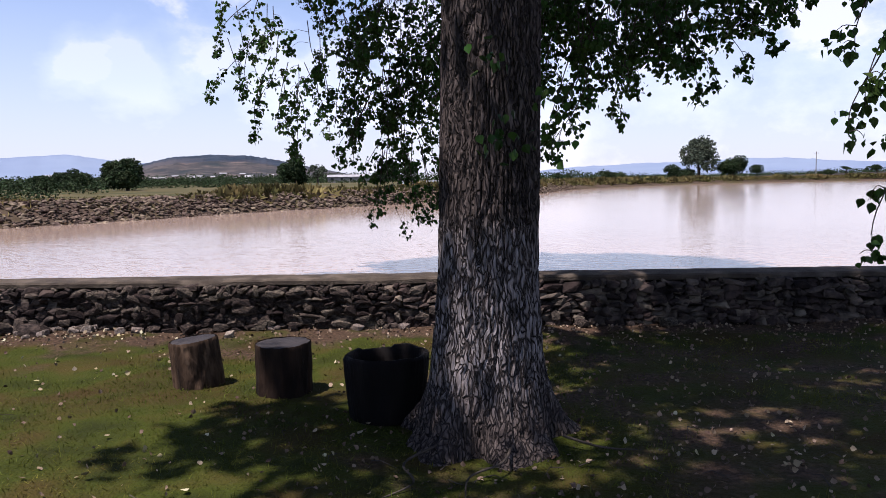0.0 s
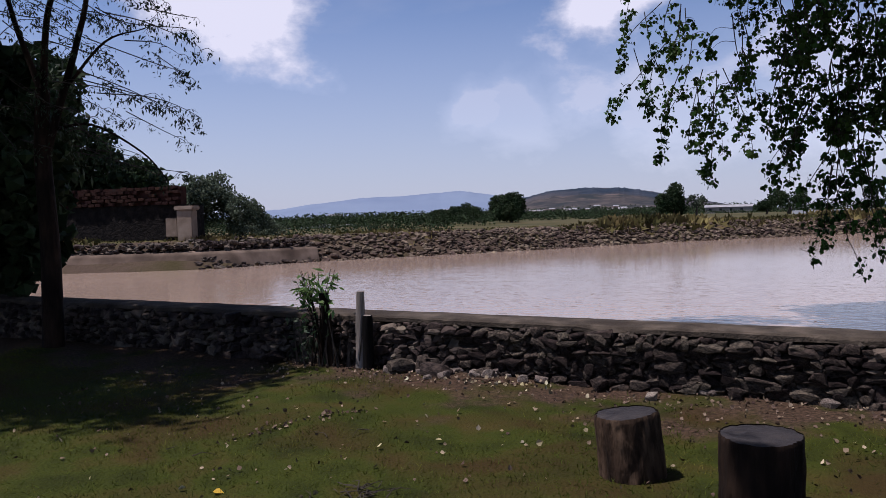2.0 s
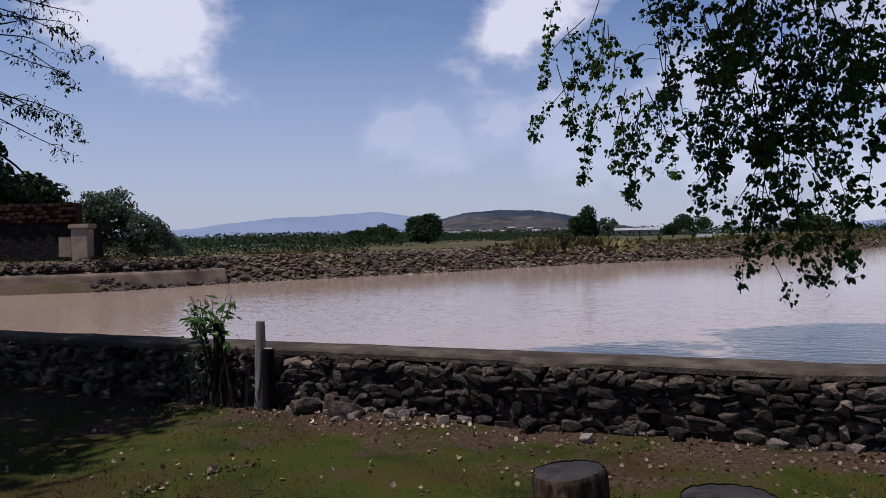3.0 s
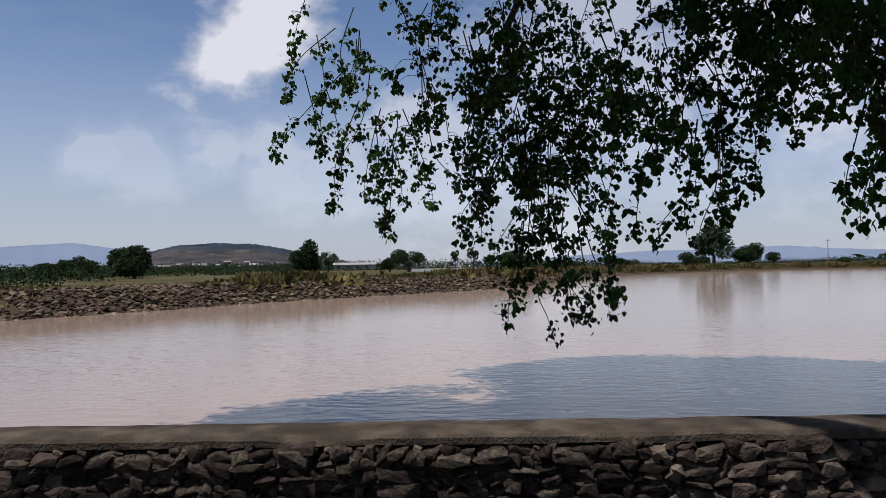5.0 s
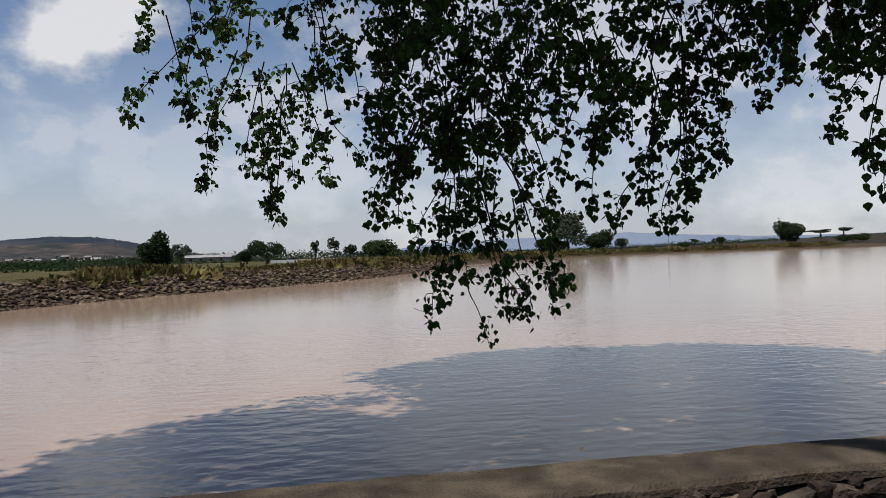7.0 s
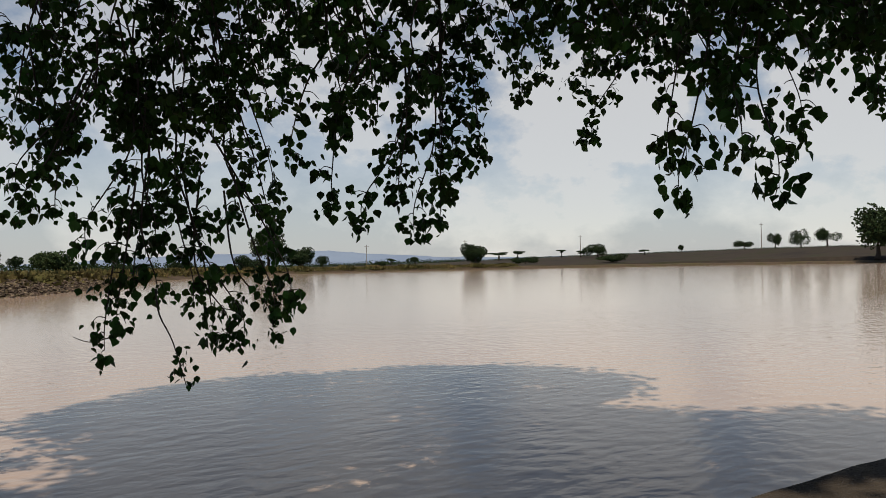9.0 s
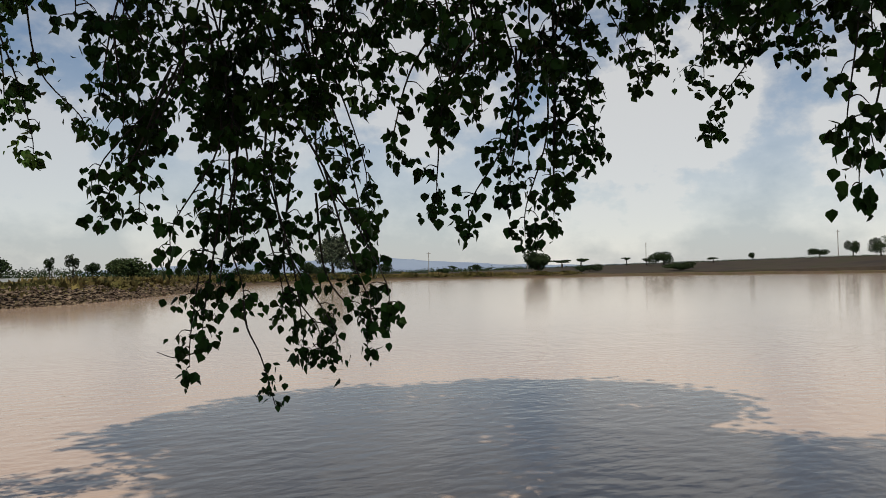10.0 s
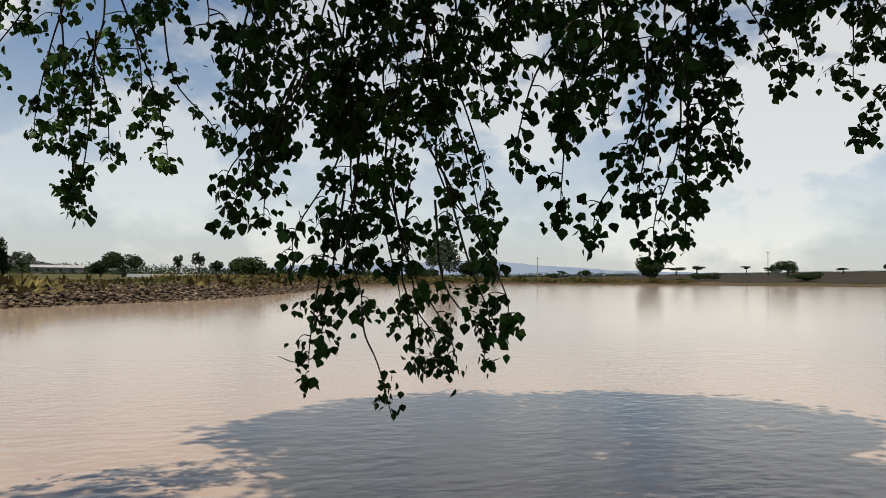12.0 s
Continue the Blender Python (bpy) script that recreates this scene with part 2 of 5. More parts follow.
def water_material():
    m = bpy.data.materials.new("muddy_water")
    m.use_nodes = True
    nt = m.node_tree
    N, L = nt.nodes.new, nt.links.new
    b = nt.nodes["Principled BSDF"]
    coord = N("ShaderNodeTexCoord")

    def tex(scale, stretch, detail):
        mp = N("ShaderNodeMapping")
        mp.inputs["Scale"].default_value = stretch
        mp.inputs["Rotation"].default_value = (0, 0, radians(12))
        L(coord.outputs["Object"], mp.inputs["Vector"])
        n = N("ShaderNodeTexNoise")
        n.inputs["Scale"].default_value, n.inputs["Detail"].default_value = scale, detail
        L(mp.outputs[0], n.inputs["Vector"])
        return n.outputs["Fac"]

    ramp = N("ShaderNodeValToRGB")
    ramp.color_ramp.elements[0].color, ramp.color_ramp.elements[1].color = (0.27, 0.195, 0.145, 1), (0.345, 0.257, 0.2, 1)
    L(tex(0.09, (1, 1, 1), 5), ramp.inputs[0])
    L(ramp.outputs[0], b.inputs["Base Color"])
    b.inputs["IOR"].default_value = 1.33
    b.inputs["Roughness"].default_value = 0.1
    add = N("ShaderNodeMath")
    add.operation = "ADD"
    L(tex(4.2, (0.85, 1.3, 1), 2), add.inputs[0])
    L(tex(0.9, (0.8, 1.3, 1), 3), add.inputs[1])
    bp = N("ShaderNodeBump")
    bp.inputs["Strength"].default_value, bp.inputs["Distance"].default_value = 0.11, 0.08
    sep = N("ShaderNodeSeparateXYZ")
    L(coord.outputs["Object"], sep.inputs[0])
    calm = N("ShaderNodeMapRange")           # a breeze ruffles the water by the wall, the rest lies calm
    calm.inputs[1].default_value, calm.inputs[2].default_value, calm.inputs[3].default_value, calm.inputs[4].default_value = 15.0, 27.0, 1.5, 0.35
    L(sep.outputs["Y"], calm.inputs[0])
    swell = N("ShaderNodeMath")
    swell.operation = "MULTIPLY"
    L(add.outputs[0], swell.inputs[0])
    L(calm.outputs[0], swell.inputs[1])
    L(swell.outputs[0], bp.inputs["Height"])
    L(bp.outputs[0], b.inputs["Normal"])
    return m


def bark_material():
    m = material("poplar_bark", [(0.045, 0.036, 0.032), (0.075, 0.06, 0.053), (0.11, 0.09, 0.08)], 30, 9, (0.85, 0.97), 0.8, 60, stretch=(1, 1, 0.22))
    nt = m.node_tree
    N, L = nt.nodes.new, nt.links.new
    b = nt.nodes["Principled BSDF"]
    old = b.inputs["Base Color"].links[0].from_socket
    coord = N("ShaderNodeTexCoord")
    sep = N("ShaderNodeSeparateXYZ")
    L(coord.outputs["Object"], sep.inputs[0])
    band = N("ShaderNodeMapRange")           # remains of a lime coat up to breast height
    band.inputs[1].default_value, band.inputs[2].default_value = 1.35, 1.15
    L(sep.outputs["Z"], band.inputs[0])
    foot = N("ShaderNodeMapRange")
    foot.inputs[1].default_value, foot.inputs[2].default_value = 0.12, 0.5
    L(sep.outputs["Z"], foot.inputs[0])
    n = N("ShaderNodeTexNoise")
    n.inputs["Scale"].default_value, n.inputs["Detail"].default_value = 9, 8
    mp = N("ShaderNodeMapping")
    mp.inputs["Scale"].default_value = (5.0, 5.0, 0.7)
    L(coord.outputs["Object"], mp.inputs["Vector"])
    L(mp.outputs[0], n.inputs["Vector"])
    worn = N("ShaderNodeMapRange")
    worn.inputs[1].default_value, worn.inputs[2].default_value, worn.inputs[3].default_value, worn.inputs[4].default_value = 0.33, 0.68, 0.1, 0.38
    L(n.outputs["Fac"], worn.inputs[0])
    f = worn.outputs[0]
    for other in (band.outputs[0], foot.outputs[0]):
        mu = N("ShaderNodeMath")
        mu.operation = "MULTIPLY"
        L(f, mu.inputs[0])
        L(other, mu.inputs[1])
        f = mu.outputs[0]
    mx = N("ShaderNodeMix")
    mx.data_type = "RGBA"
    L(f, mx.inputs[0])
    L(old, mx.inputs[6])
    mx.inputs[7].default_value = (0.58, 0.545, 0.555, 1)
    # dark fissures
    warp = N("ShaderNodeTexNoise")
    warp.inputs["Scale"].default_value = 7
    L(coord.outputs["Object"], warp.inputs["Vector"])
    wide = N("ShaderNodeVectorMath")
    wide.operation = "MULTIPLY_ADD"
    L(warp.outputs["Color"], wide.inputs[0])
    wide.inputs[1].default_value = (0.09, 0.09, 0.12)
    L(coord.outputs["Object"], wide.inputs[2])
    ms = N("ShaderNodeMapping")
    ms.inputs["Scale"].default_value = (42, 42, 6.0)
    L(wide.outputs[0], ms.inputs["Vector"])
    vor = N("ShaderNodeTexVoronoi")
    vor.feature = "DISTANCE_TO_EDGE"
    vor.inputs["Scale"].default_value = 1.0
    L(ms.outputs[0], vor.inputs["Vector"])
    cr = N("ShaderNodeMapRange")
    cr.inputs[1].default_value, cr.inputs[2].default_value = 0.02, 0.17
    L(vor.outputs["Distance"], cr.inputs[0])
    mf = N("ShaderNodeMix")
    mf.data_type = "RGBA"
    L(cr.outputs[0], mf.inputs[0])
    mf.inputs[6].default_value = (0.028, 0.023, 0.022, 1)
    L(mx.outputs[2], mf.inputs[7])
    L(mf.outputs[2], b.inputs["Base Color"])
    deep = N("ShaderNodeBump")
    deep.inputs["Strength"].default_value, deep.inputs["Distance"].default_value = 0.9, 0.03
    L(cr.outputs[0], deep.inputs["Height"])
    L(b.inputs["Normal"].links[0].from_socket, deep.inputs["Normal"])
    L(deep.outputs[0], b.inputs["Normal"])
    return m


def soil_on(m, soil):
    """Bare soil and litter along the wall's foot and under the poplar, mixed into the lawn."""
    nt = m.node_tree
    N, L = nt.nodes.new, nt.links.new
    b = nt.nodes["Principled BSDF"]
    old = b.inputs["Base Color"].links[0].from_socket
    coord = N("ShaderNodeTexCoord")
    sep = N("ShaderNodeSeparateXYZ")
    L(coord.outputs["Object"], sep.inputs[0])

    def calc(op, a, c):
        n = N("ShaderNodeMath")
        n.operation = op
        for i, v in enumerate((a, c)):
            if isinstance(v, (int, float)):
                n.inputs[i].default_value = v
            else:
                L(v, n.inputs[i])
        return n.outputs[0]

    patch = N("ShaderNodeTexNoise")
    patch.inputs["Scale"].default_value, patch.inputs["Detail"].default_value = 1.6, 8
    L(coord.outputs["Object"], patch.inputs["Vector"])
    wall = calc("MULTIPLY", calc("SUBTRACT", sep.outputs["Y"], 6.9), 0.55)
    east = calc("MULTIPLY", calc("SUBTRACT", sep.outputs["X"], 0.0), 0.3)
    east = calc("MINIMUM", east, 0.22)
    amount = calc("ADD", calc("MAXIMUM", wall, east), calc("MULTIPLY", calc("SUBTRACT", patch.outputs["Fac"], 0.5), 2.6))
    mr = N("ShaderNodeMapRange")
    mr.inputs[1].default_value, mr.inputs[2].default_value, mr.inputs[4].default_value = 0.1, 0.5, 0.9
    L(amount, mr.inputs[0])
    fine = N("ShaderNodeTexNoise")
    fine.inputs["Scale"].default_value, fine.inputs["Detail"].default_value = 30, 8
    L(coord.outputs["Object"], fine.inputs["Vector"])
    ramp = N("ShaderNodeValToRGB")
    for e, c in zip(ramp.color_ramp.elements, soil):
        e.color = (*c, 1)
    ramp.color_ramp.elements[0].position, ramp.color_ramp.elements[1].position = 0.35, 0.68
    L(fine.outputs["Fac"], ramp.inputs[0])
    mx = N("ShaderNodeMix")
    mx.data_type = "RGBA"
    L(mr.outputs[0], mx.inputs[0])
    L(old, mx.inputs[6])
    L(ramp.outputs[0], mx.inputs[7])
    L(mx.outputs[2], b.inputs["Base Color"])


soil_on(LAWN, ((0.026, 0.016, 0.011), (0.09, 0.054, 0.037)))
CHIPS = material("bark_chips", [(0.075, 0.048, 0.033), (0.15, 0.105, 0.075), (0.3, 0.225, 0.165)], 3, 4, (0.7, 0.9), 0, island=0.55)
FOLIAGE_WILLOW = material("willow_foliage", [(0.06, 0.08, 0.05), (0.12, 0.145, 0.095)], 0.8, 4, (0.7, 0.9), 0, through_light=0.2, island=0.5)
WATER = water_material()
BARK = bark_material()


# ---- building helpers ----
def mesh_of(name, verts, faces, mat, smooth=False):
    me = bpy.data.meshes.new(name)
    me.from_pydata([tuple(v) for v in np.asarray(verts, dtype=float)], [], [tuple(int(i) for i in f) for f in faces])
    if mat:
        me.materials.append(mat)
    if smooth:
        me.polygons.foreach_set("use_smooth", [True] * len(me.polygons))
    me.update()
    return me


def bm_mesh(name, bm, mat, smooth=False):
    bmesh.ops.recalc_face_normals(bm, faces=bm.faces)
    me = bpy.data.meshes.new(name)
    bm.to_mesh(me)
    bm.free()
    if mat:
        me.materials.append(mat)
    if smooth:
        me.polygons.foreach_set("use_smooth", [True] * len(me.polygons))
    return me


def part(name, me, parent, label="", at=None):
    ob = new(name, me)
    ob.parent = parent
    if at is not None:
        ob.matrix_basis = at
    if label:
        ob["label"] = label
    return ob


def empty(name, place, label, category, group="", kind="", turn=0):
    ob = new(name)
    ob.matrix_basis = pose(*place, 0, 0, turn)
    return tagged(ob, label, category, group, kind)


class Soup:
    """Collects vertices and faces of many loose pieces for one mesh."""

    def __init__(self):
        self.v, self.f, self.n = [], [], 0

    def add(self, verts, faces):
        verts, faces = np.asarray(verts, float), np.asarray(faces, int)
        self.v.append(verts)
        self.f += (faces + self.n).tolist()
        self.n += len(verts)

    def mesh(self, name, mat, smooth=False):
        return mesh_of(name, np.concatenate(self.v), self.f, mat, smooth)


def tube(points, radii, sides=6):
    """Vertices and faces of a tapered tube along points."""
    pts = [Vector(p) for p in points]
    verts, faces = [], []
    for i, p in enumerate(pts):
        d = (pts[min(i + 1, len(pts) - 1)] - pts[max(i - 1, 0)]).normalized()
        a = d.cross(Vector((0.31, 0.95, 0.1))).normalized()
        b = d.cross(a)
        for k in range(sides):
            w = 2 * math.pi * k / sides
            verts.append(p + (a * math.cos(w) + b * math.sin(w)) * radii[i])
    for i in range(len(pts) - 1):
        for k in range(sides):
            k2 = (k + 1) % sides
            faces.append((i * sides + k, i * sides + k2, (i + 1) * sides + k2, (i + 1) * sides + k))
    faces = [t for q in faces for t in ((q[0], q[1], q[2]), (q[0], q[2], q[3]))]
    return verts, faces


def bend(points, n):
    """A smooth curve through points, with n steps a span."""
    p = [Vector(points[0]) * 2 - Vector(points[1])] + [Vector(q) for q in points] + [Vector(points[-1]) * 2 - Vector(points[-2])]
    out = []
    for i in range(1, len(p) - 2):
        for k in range(n):
            t = k / n
            out.append(0.5 * (2 * p[i] + (p[i + 1] - p[i - 1]) * t + (2 * p[i - 1] - 5 * p[i] + 4 * p[i + 1] - p[i + 2]) * t * t
                              + (3 * p[i] - p[i - 1] - 3 * p[i + 1] + p[i + 2]) * t ** 3))
    out.append(p[-2])
    return out


HEART_V = np.array([(0, 0, 0), (0.42, -0.22, 0.07), (0.46, -0.5, 0.08), (0, -1.05, -0.05), (-0.46, -0.5, 0.08), (-0.42, -0.22, 0.07), (0, -0.5, -0.03)])
HEART_F = np.array([(0, 6, 1), (1, 6, 2), (2, 6, 3), (3, 6, 4), (4, 6, 5), (5, 6, 0)])
BLADE_V = np.array([(0, 0, 0), (0.17, -0.45, 0.03), (0, -1, -0.02), (-0.17, -0.45, 0.03)])
BLADE_F = np.array([(0, 3, 1), (1, 3, 2)])


def turns(rng, n, droop):
    """n random rotations of a leaf whose tip points along -y: droop 1 hangs it straight down."""
    yaw = rng.uniform(0, 2 * math.pi, n)
    pitch = rng.normal(radians(90) * droop, 0.65, n)
    roll = rng.normal(0, 1.25, n)
    cy, sy, cp, sp, cr, sr = np.cos(yaw), np.sin(yaw), np.cos(pitch), np.sin(pitch), np.cos(roll), np.sin(roll)
    one, zero = np.ones(n), np.zeros(n)
    mat = lambda rows: np.stack([np.stack(r, -1) for r in rows], -2)
    rz = mat([[cy, -sy, zero], [sy, cy, zero], [zero, zero, one]])
    rx = mat([[one, zero, zero], [zero, cp, -sp], [zero, sp, cp]])
    ry = mat([[cr, zero, sr], [zero, one, zero], [-sr, zero, cr]])
    return rz @ rx @ ry


def scatter(points, sizes, rng, shape=(HEART_V, HEART_F), droop=0.75):
    v, f = shape
    r = turns(rng, len(points), droop)
    verts = np.einsum("nij,kj->nki", r, v) * np.asarray(sizes)[:, None, None] + np.asarray(points)[:, None, :]
    faces = f[None] + (np.arange(len(points)) * len(v))[:, None, None]
    return verts.reshape(-1, 3), faces.reshape(-1, 3)


def rough_stone(seed, mat, n=30):
    """A hull of random points on a squashed block: an angular stone about 1 across."""
    rng = random.Random(seed)
    bm = bmesh.new()
    for _ in range(n):
        v = Vector([rng.uniform(-1, 1) for _ in range(3)])
        v /= max(abs(c) for c in v) ** 0.65 * v.length ** 0.15
        bm.verts.new(v * 0.5)
    res = bmesh.ops.convex_hull(bm, input=bm.verts)
    bmesh.ops.delete(bm, geom=[g for g in set(res["geom_interior"] + res["geom_unused"]) if isinstance(g, bmesh.types.BMVert)], context="VERTS")
    return bm_mesh("stone", bm, mat)


STONES = [rough_stone(i, STONE) for i in range(14)]


def arrays(me):
    me.calc_loop_triangles()
    v = np.array([tuple(p.co) for p in me.vertices])
    f = np.array([tuple(t.vertices) for t in me.loop_triangles])
    return v, f


STONE_ARRAYS = [arrays(m) for m in STONES]


def box(bm, x0, x1, y0, y1, z0, z1, bevel=0.0):
    res = bmesh.ops.create_cube(bm, size=1)
    for v in res["verts"]:
        v.co = Vector((x0 + (v.co.x + 0.5) * (x1 - x0), y0 + (v.co.y + 0.5) * (y1 - y0), z0 + (v.co.z + 0.5) * (z1 - z0)))
    if bevel:
        es = {e for v in res["verts"] for e in v.link_edges}
        bmesh.ops.bevel(bm, geom=list(es), offset=bevel, segments=2, affect="EDGES")


# ---- ground, lake, banks ----
WATER_Z = -0.2
FAR_EYE = (-1.8, 4.0)      # bearings of far things are taken from the middle of the walk


def wall_front(x):
    return 8.03 - 0.035 * x


SHORE = bend([(-40, 11.5, 0), (-31, 17.3, 0), (-25, 20.8, 0), (-21.5, 23.2, 0), (-19.2, 28.5, 0), (-14, 35.8, 0), (-9.5, 43.5, 0), (-4, 50.3, 0), (2, 57, 0), (8, 68, 0),
              (13.6, 81, 0), (19, 97, 0), (34, 120, 0), (58, 143, 0), (95, 151, 0), (135, 143, 0), (172, 125, 0), (195, 95, 0), (200, 30, 0), (190, 4, 0)], 8)
RIM = np.array([(p.x, p.y) for p in SHORE] + [(190.0, wall_front(190) + 0.2), (-40.0, wall_front(-40) + 0.2)])


def inside(x, y):
    """Whether points lie within the lake's outline."""
    x, y = np.asarray(x), np.asarray(y)
    hit = np.zeros(x.shape, bool)
    for (x0, y0), (x1, y1) in zip(RIM, np.roll(RIM, -1, 0)):
        if y0 == y1:
            continue
        hit ^= ((y0 > y) != (y1 > y)) & (x < (x1 - x0) * (y - y0) / (y1 - y0) + x0)
    return hit


def smooth_step(v, a, b):
    t = np.clip((v - a) / (b - a), 0, 1)
    return t * t * (3 - 2 * t)


def land_height(x, y):
    """Height of the dry land: the lawn by the wall, the flat beyond the lake, a long rise to the east."""
    r, az = np.hypot(x, y), np.degrees(np.arctan2(x, y))
    lawn = 0.03 * np.sin(x * 1.3 + 0.7) * np.sin(y * 1.1) + 0.015 * np.sin(x * 3.1 + y * 2.3)
    far = 0.55 + smooth_step(az, 18, 62) * 4.6 * smooth_step(r, 205, 290) + 0.15 * np.sin(x * 0.05) * np.sin(y * 0.043)
    return np.where(y < wall_front(x) + 0.3, lawn, far)


def build_ground():
    xs = np.unique(np.round(np.concatenate([np.arange(-10, 7, 0.14), np.linspace(-46, -10, 40), np.linspace(7, 40, 30), np.linspace(40, 290, 75), np.linspace(-150, -46, 30),
                                            [-4500, -3000, -1800, -900, -500, -300, 340, 420, 600, 900, 1800, 3000, 4500]]), 3))
    ys = np.unique(np.round(np.concatenate([np.arange(0, 10, 0.14), np.linspace(-30, 0, 20), np.linspace(10, 160, 90), np.linspace(160, 330, 30),
                                            [-3000, -900, -300, -100, 370, 430, 600, 900, 1800, 3000, 4500]]), 3))
    gx, gy = np.meshgrid(xs, ys)
    wet = inside(gx, gy)
    near_shore = np.full(gx.shape, 1e9)
    for p in SHORE:
        near_shore = np.minimum(near_shore, np.hypot(gx - p.x, gy - p.y))
    under = wet | ((near_shore < 9.0) & (gy > wall_front(gx) + 1.5))
    z = np.where(under, -1.2, land_height(gx, gy))
    verts = np.stack([gx, gy, z], -1).reshape(-1, 3)
    w = len(xs)
    i = (np.arange(len(ys) - 1)[:, None] * w + np.arange(w - 1)[None]).reshape(-1)
    faces = np.stack([i, i + 1, i + w + 1, i + w], -1)
    me = mesh_of("ground", verts, faces, LAWN, True)
    for m in (MEADOW, FIELD, MUD):
        me.materials.append(m)
    c = verts[faces].mean(1)
    r, az = np.hypot(c[:, 0], c[:, 1]), np.degrees(np.arctan2(c[:, 0], c[:, 1]))
    slot = np.where(c[:, 1] < wall_front(c[:, 0]) + 0.4, 0, np.where((az > 24) & (r > 200), 2, 1))
    slot = np.where(wet.reshape(-1)[i], 3, slot)
    me.polygons.foreach_set("material_index", slot.astype(np.int32))
    tagged(new("ground", me), "short patchy lawn and dry farmland round the lake", "ground", kind="structure")


def build_water():
    bm = bmesh.new()
    ring = [bm.verts.new((x, y, WATER_Z)) for x, y in RIM + (RIM - RIM.mean(0)) * 0.004]
    bm.faces.new(ring)
    bmesh.ops.triangulate(bm, faces=bm.faces)
    for f in bm.faces:
        f.normal_update()
        if f.normal.z < 0:
            f.normal_flip()
    me = bpy.data.meshes.new("water")
    bm.to_mesh(me)
    bm.free()
    me.materials.append(WATER)
    tagged(new("water", me), "muddy pinkish-brown lake with fine ripples", "water", kind="structure")


def shore_frame():
    """Points every metre or so along the shore, with the way out of the water."""
    pts = [Vector((p.x, p.y, 0)) for p in SHORE]
    out = []
    for i, p in enumerate(pts):
        d = (pts[min(i + 1, len(pts) - 1)] - pts[max(i - 1, 0)]).normalized()
        out.append((p, Vector((-d.y, d.x, 0))))
    return out


def build_bank():
    frames_ = shore_frame()
    prof = [(-3.0, -1.25), (-0.6, -0.4), (0.0, -0.2), (0.5, 0.08), (1.2, 0.42), (1.9, 0.68), (2.6, 0.82), (4.0, 0.86), (7.0, 0.76), (11.0, 0.5)]
    verts, faces = [], []
    for p, n in frames_:
        east = float(smooth_step(np.array(p.x), 14, 40))
        for o, z in prof:
            zz = z if z < -0.1 else z * (1 - 0.45 * east)
            j = 0.12 * noise.noise(p * 0.9 + Vector((o, 0, 3)))
            verts.append((p.x + n.x * (o * (1 + east * 0.6) + j * 2), p.y + n.y * (o * (1 + east * 0.6) + j * 2), zz + (j if -0.1 < z < 0.9 and o < 10 else 0)))
    k = len(prof)
    for i in range(len(frames_) - 1):
        for a in range(k - 1):
            faces.append((i * k + a, (i + 1) * k + a, (i + 1) * k + a + 1, i * k + a + 1))
    me = mesh_of("bank", verts, faces, BANK, True)
    me.materials.append(MEADOW)
    me.polygons.foreach_set("material_index", np.array([1 if a >= 6 else 0 for i in range(len(frames_) - 1) for a in range(k - 1)], np.int32))
    bank = tagged(new("bank", me), "eroded clay bank faced with loose stones along the lake", "bank", kind="structure")
    # rip-rap between the ruin and the far corner
    rng = random.Random(5)
    soup, singles = Soup(), []
    path = [q for q in frames_ if -21.6 < q[0].x < 22 and q[0].y > 23]
    for i in range(len(path) - 1):
        (p, n), (p2, n2) = path[i], path[i + 1]
        span = (p2 - p).length
        for _ in range(int(span * (78 if p.x < 6 else 24))):
            t, o = rng.random(), rng.uniform(-0.3, 2.5)
            q = p.lerp(p2, t) + n * o
            z = float(np.interp(o, [a for a, b in prof], [b for a, b in prof]))
            s = rng.choice([rng.uniform(0.09, 0.18), rng.uniform(0.13, 0.32)])
            singles.append((q.y, q.x, z + 0.05, s, rng.uniform(0.3, 0.6), rng.random() * 360, rng.randrange(14)))
    singles.sort()
    for i, (y, x, z, s, flat, rz, kind) in enumerate(singles):
        m = pose(x, y, z, rng.uniform(-25, 25), rng.uniform(-25, 25), rz) @ Matrix.Diagonal((s * 1.25, s, s * flat, 1))
        if i < 280:
            part("stone", STONES[kind], bank, at=m)
        else:
            v, f = STONE_ARRAYS[kind]
            a = np.array(m)
            soup.add(v @ a[:3, :3].T + a[:3, 3], f)
    rest = part("riprap", soup.mesh("riprap", STONE_FAR), bank, "loose grey-brown stones on the bank")
    rest["kind"] = "stuff"
    # dry grass along the crest
    g = np.random.default_rng(8)
    roots, sizes = [], []
    for i in range(len(frames_) - 1):
        (p, n), (p2, n2) = frames_[i], frames_[i + 1]
        if p.x > 120 or p.x < -36:
            continue
        for _ in range(int((p2 - p).length * 190)):
            t, o = g.random(), g.gamma(2.6, 1.2) + 0.75
            q = p.lerp(p2, t) + n * o
            z = float(np.interp(o, [a for a, b in prof], [b for a, b in prof]))
            roots.append((q.x, q.y, z - 0.04))
            sizes.append(g.uniform(0.15, 0.5) * (1.6 if noise.noise(q * 0.25) > 0.15 else 0.8) * (0.45 if q.x < -13 else 1.0))
    tuft = (np.array([(-0.16, 0, 0), (0.16, 0, 0), (0.3, 0, 1.0), (0, 0, 0.7), (-0.26, 0, 0.9)]), np.array([(0, 1, 3), (1, 2, 3), (0, 3, 4)]))
    v, f = scatter(roots, sizes, g, tuft, 0.0)
    tagged(new("bank_grass", mesh_of("bank_grass", v, f, STRAW)), "dry yellow-green grass tufts on the lake bank", "grass", kind="stuff")


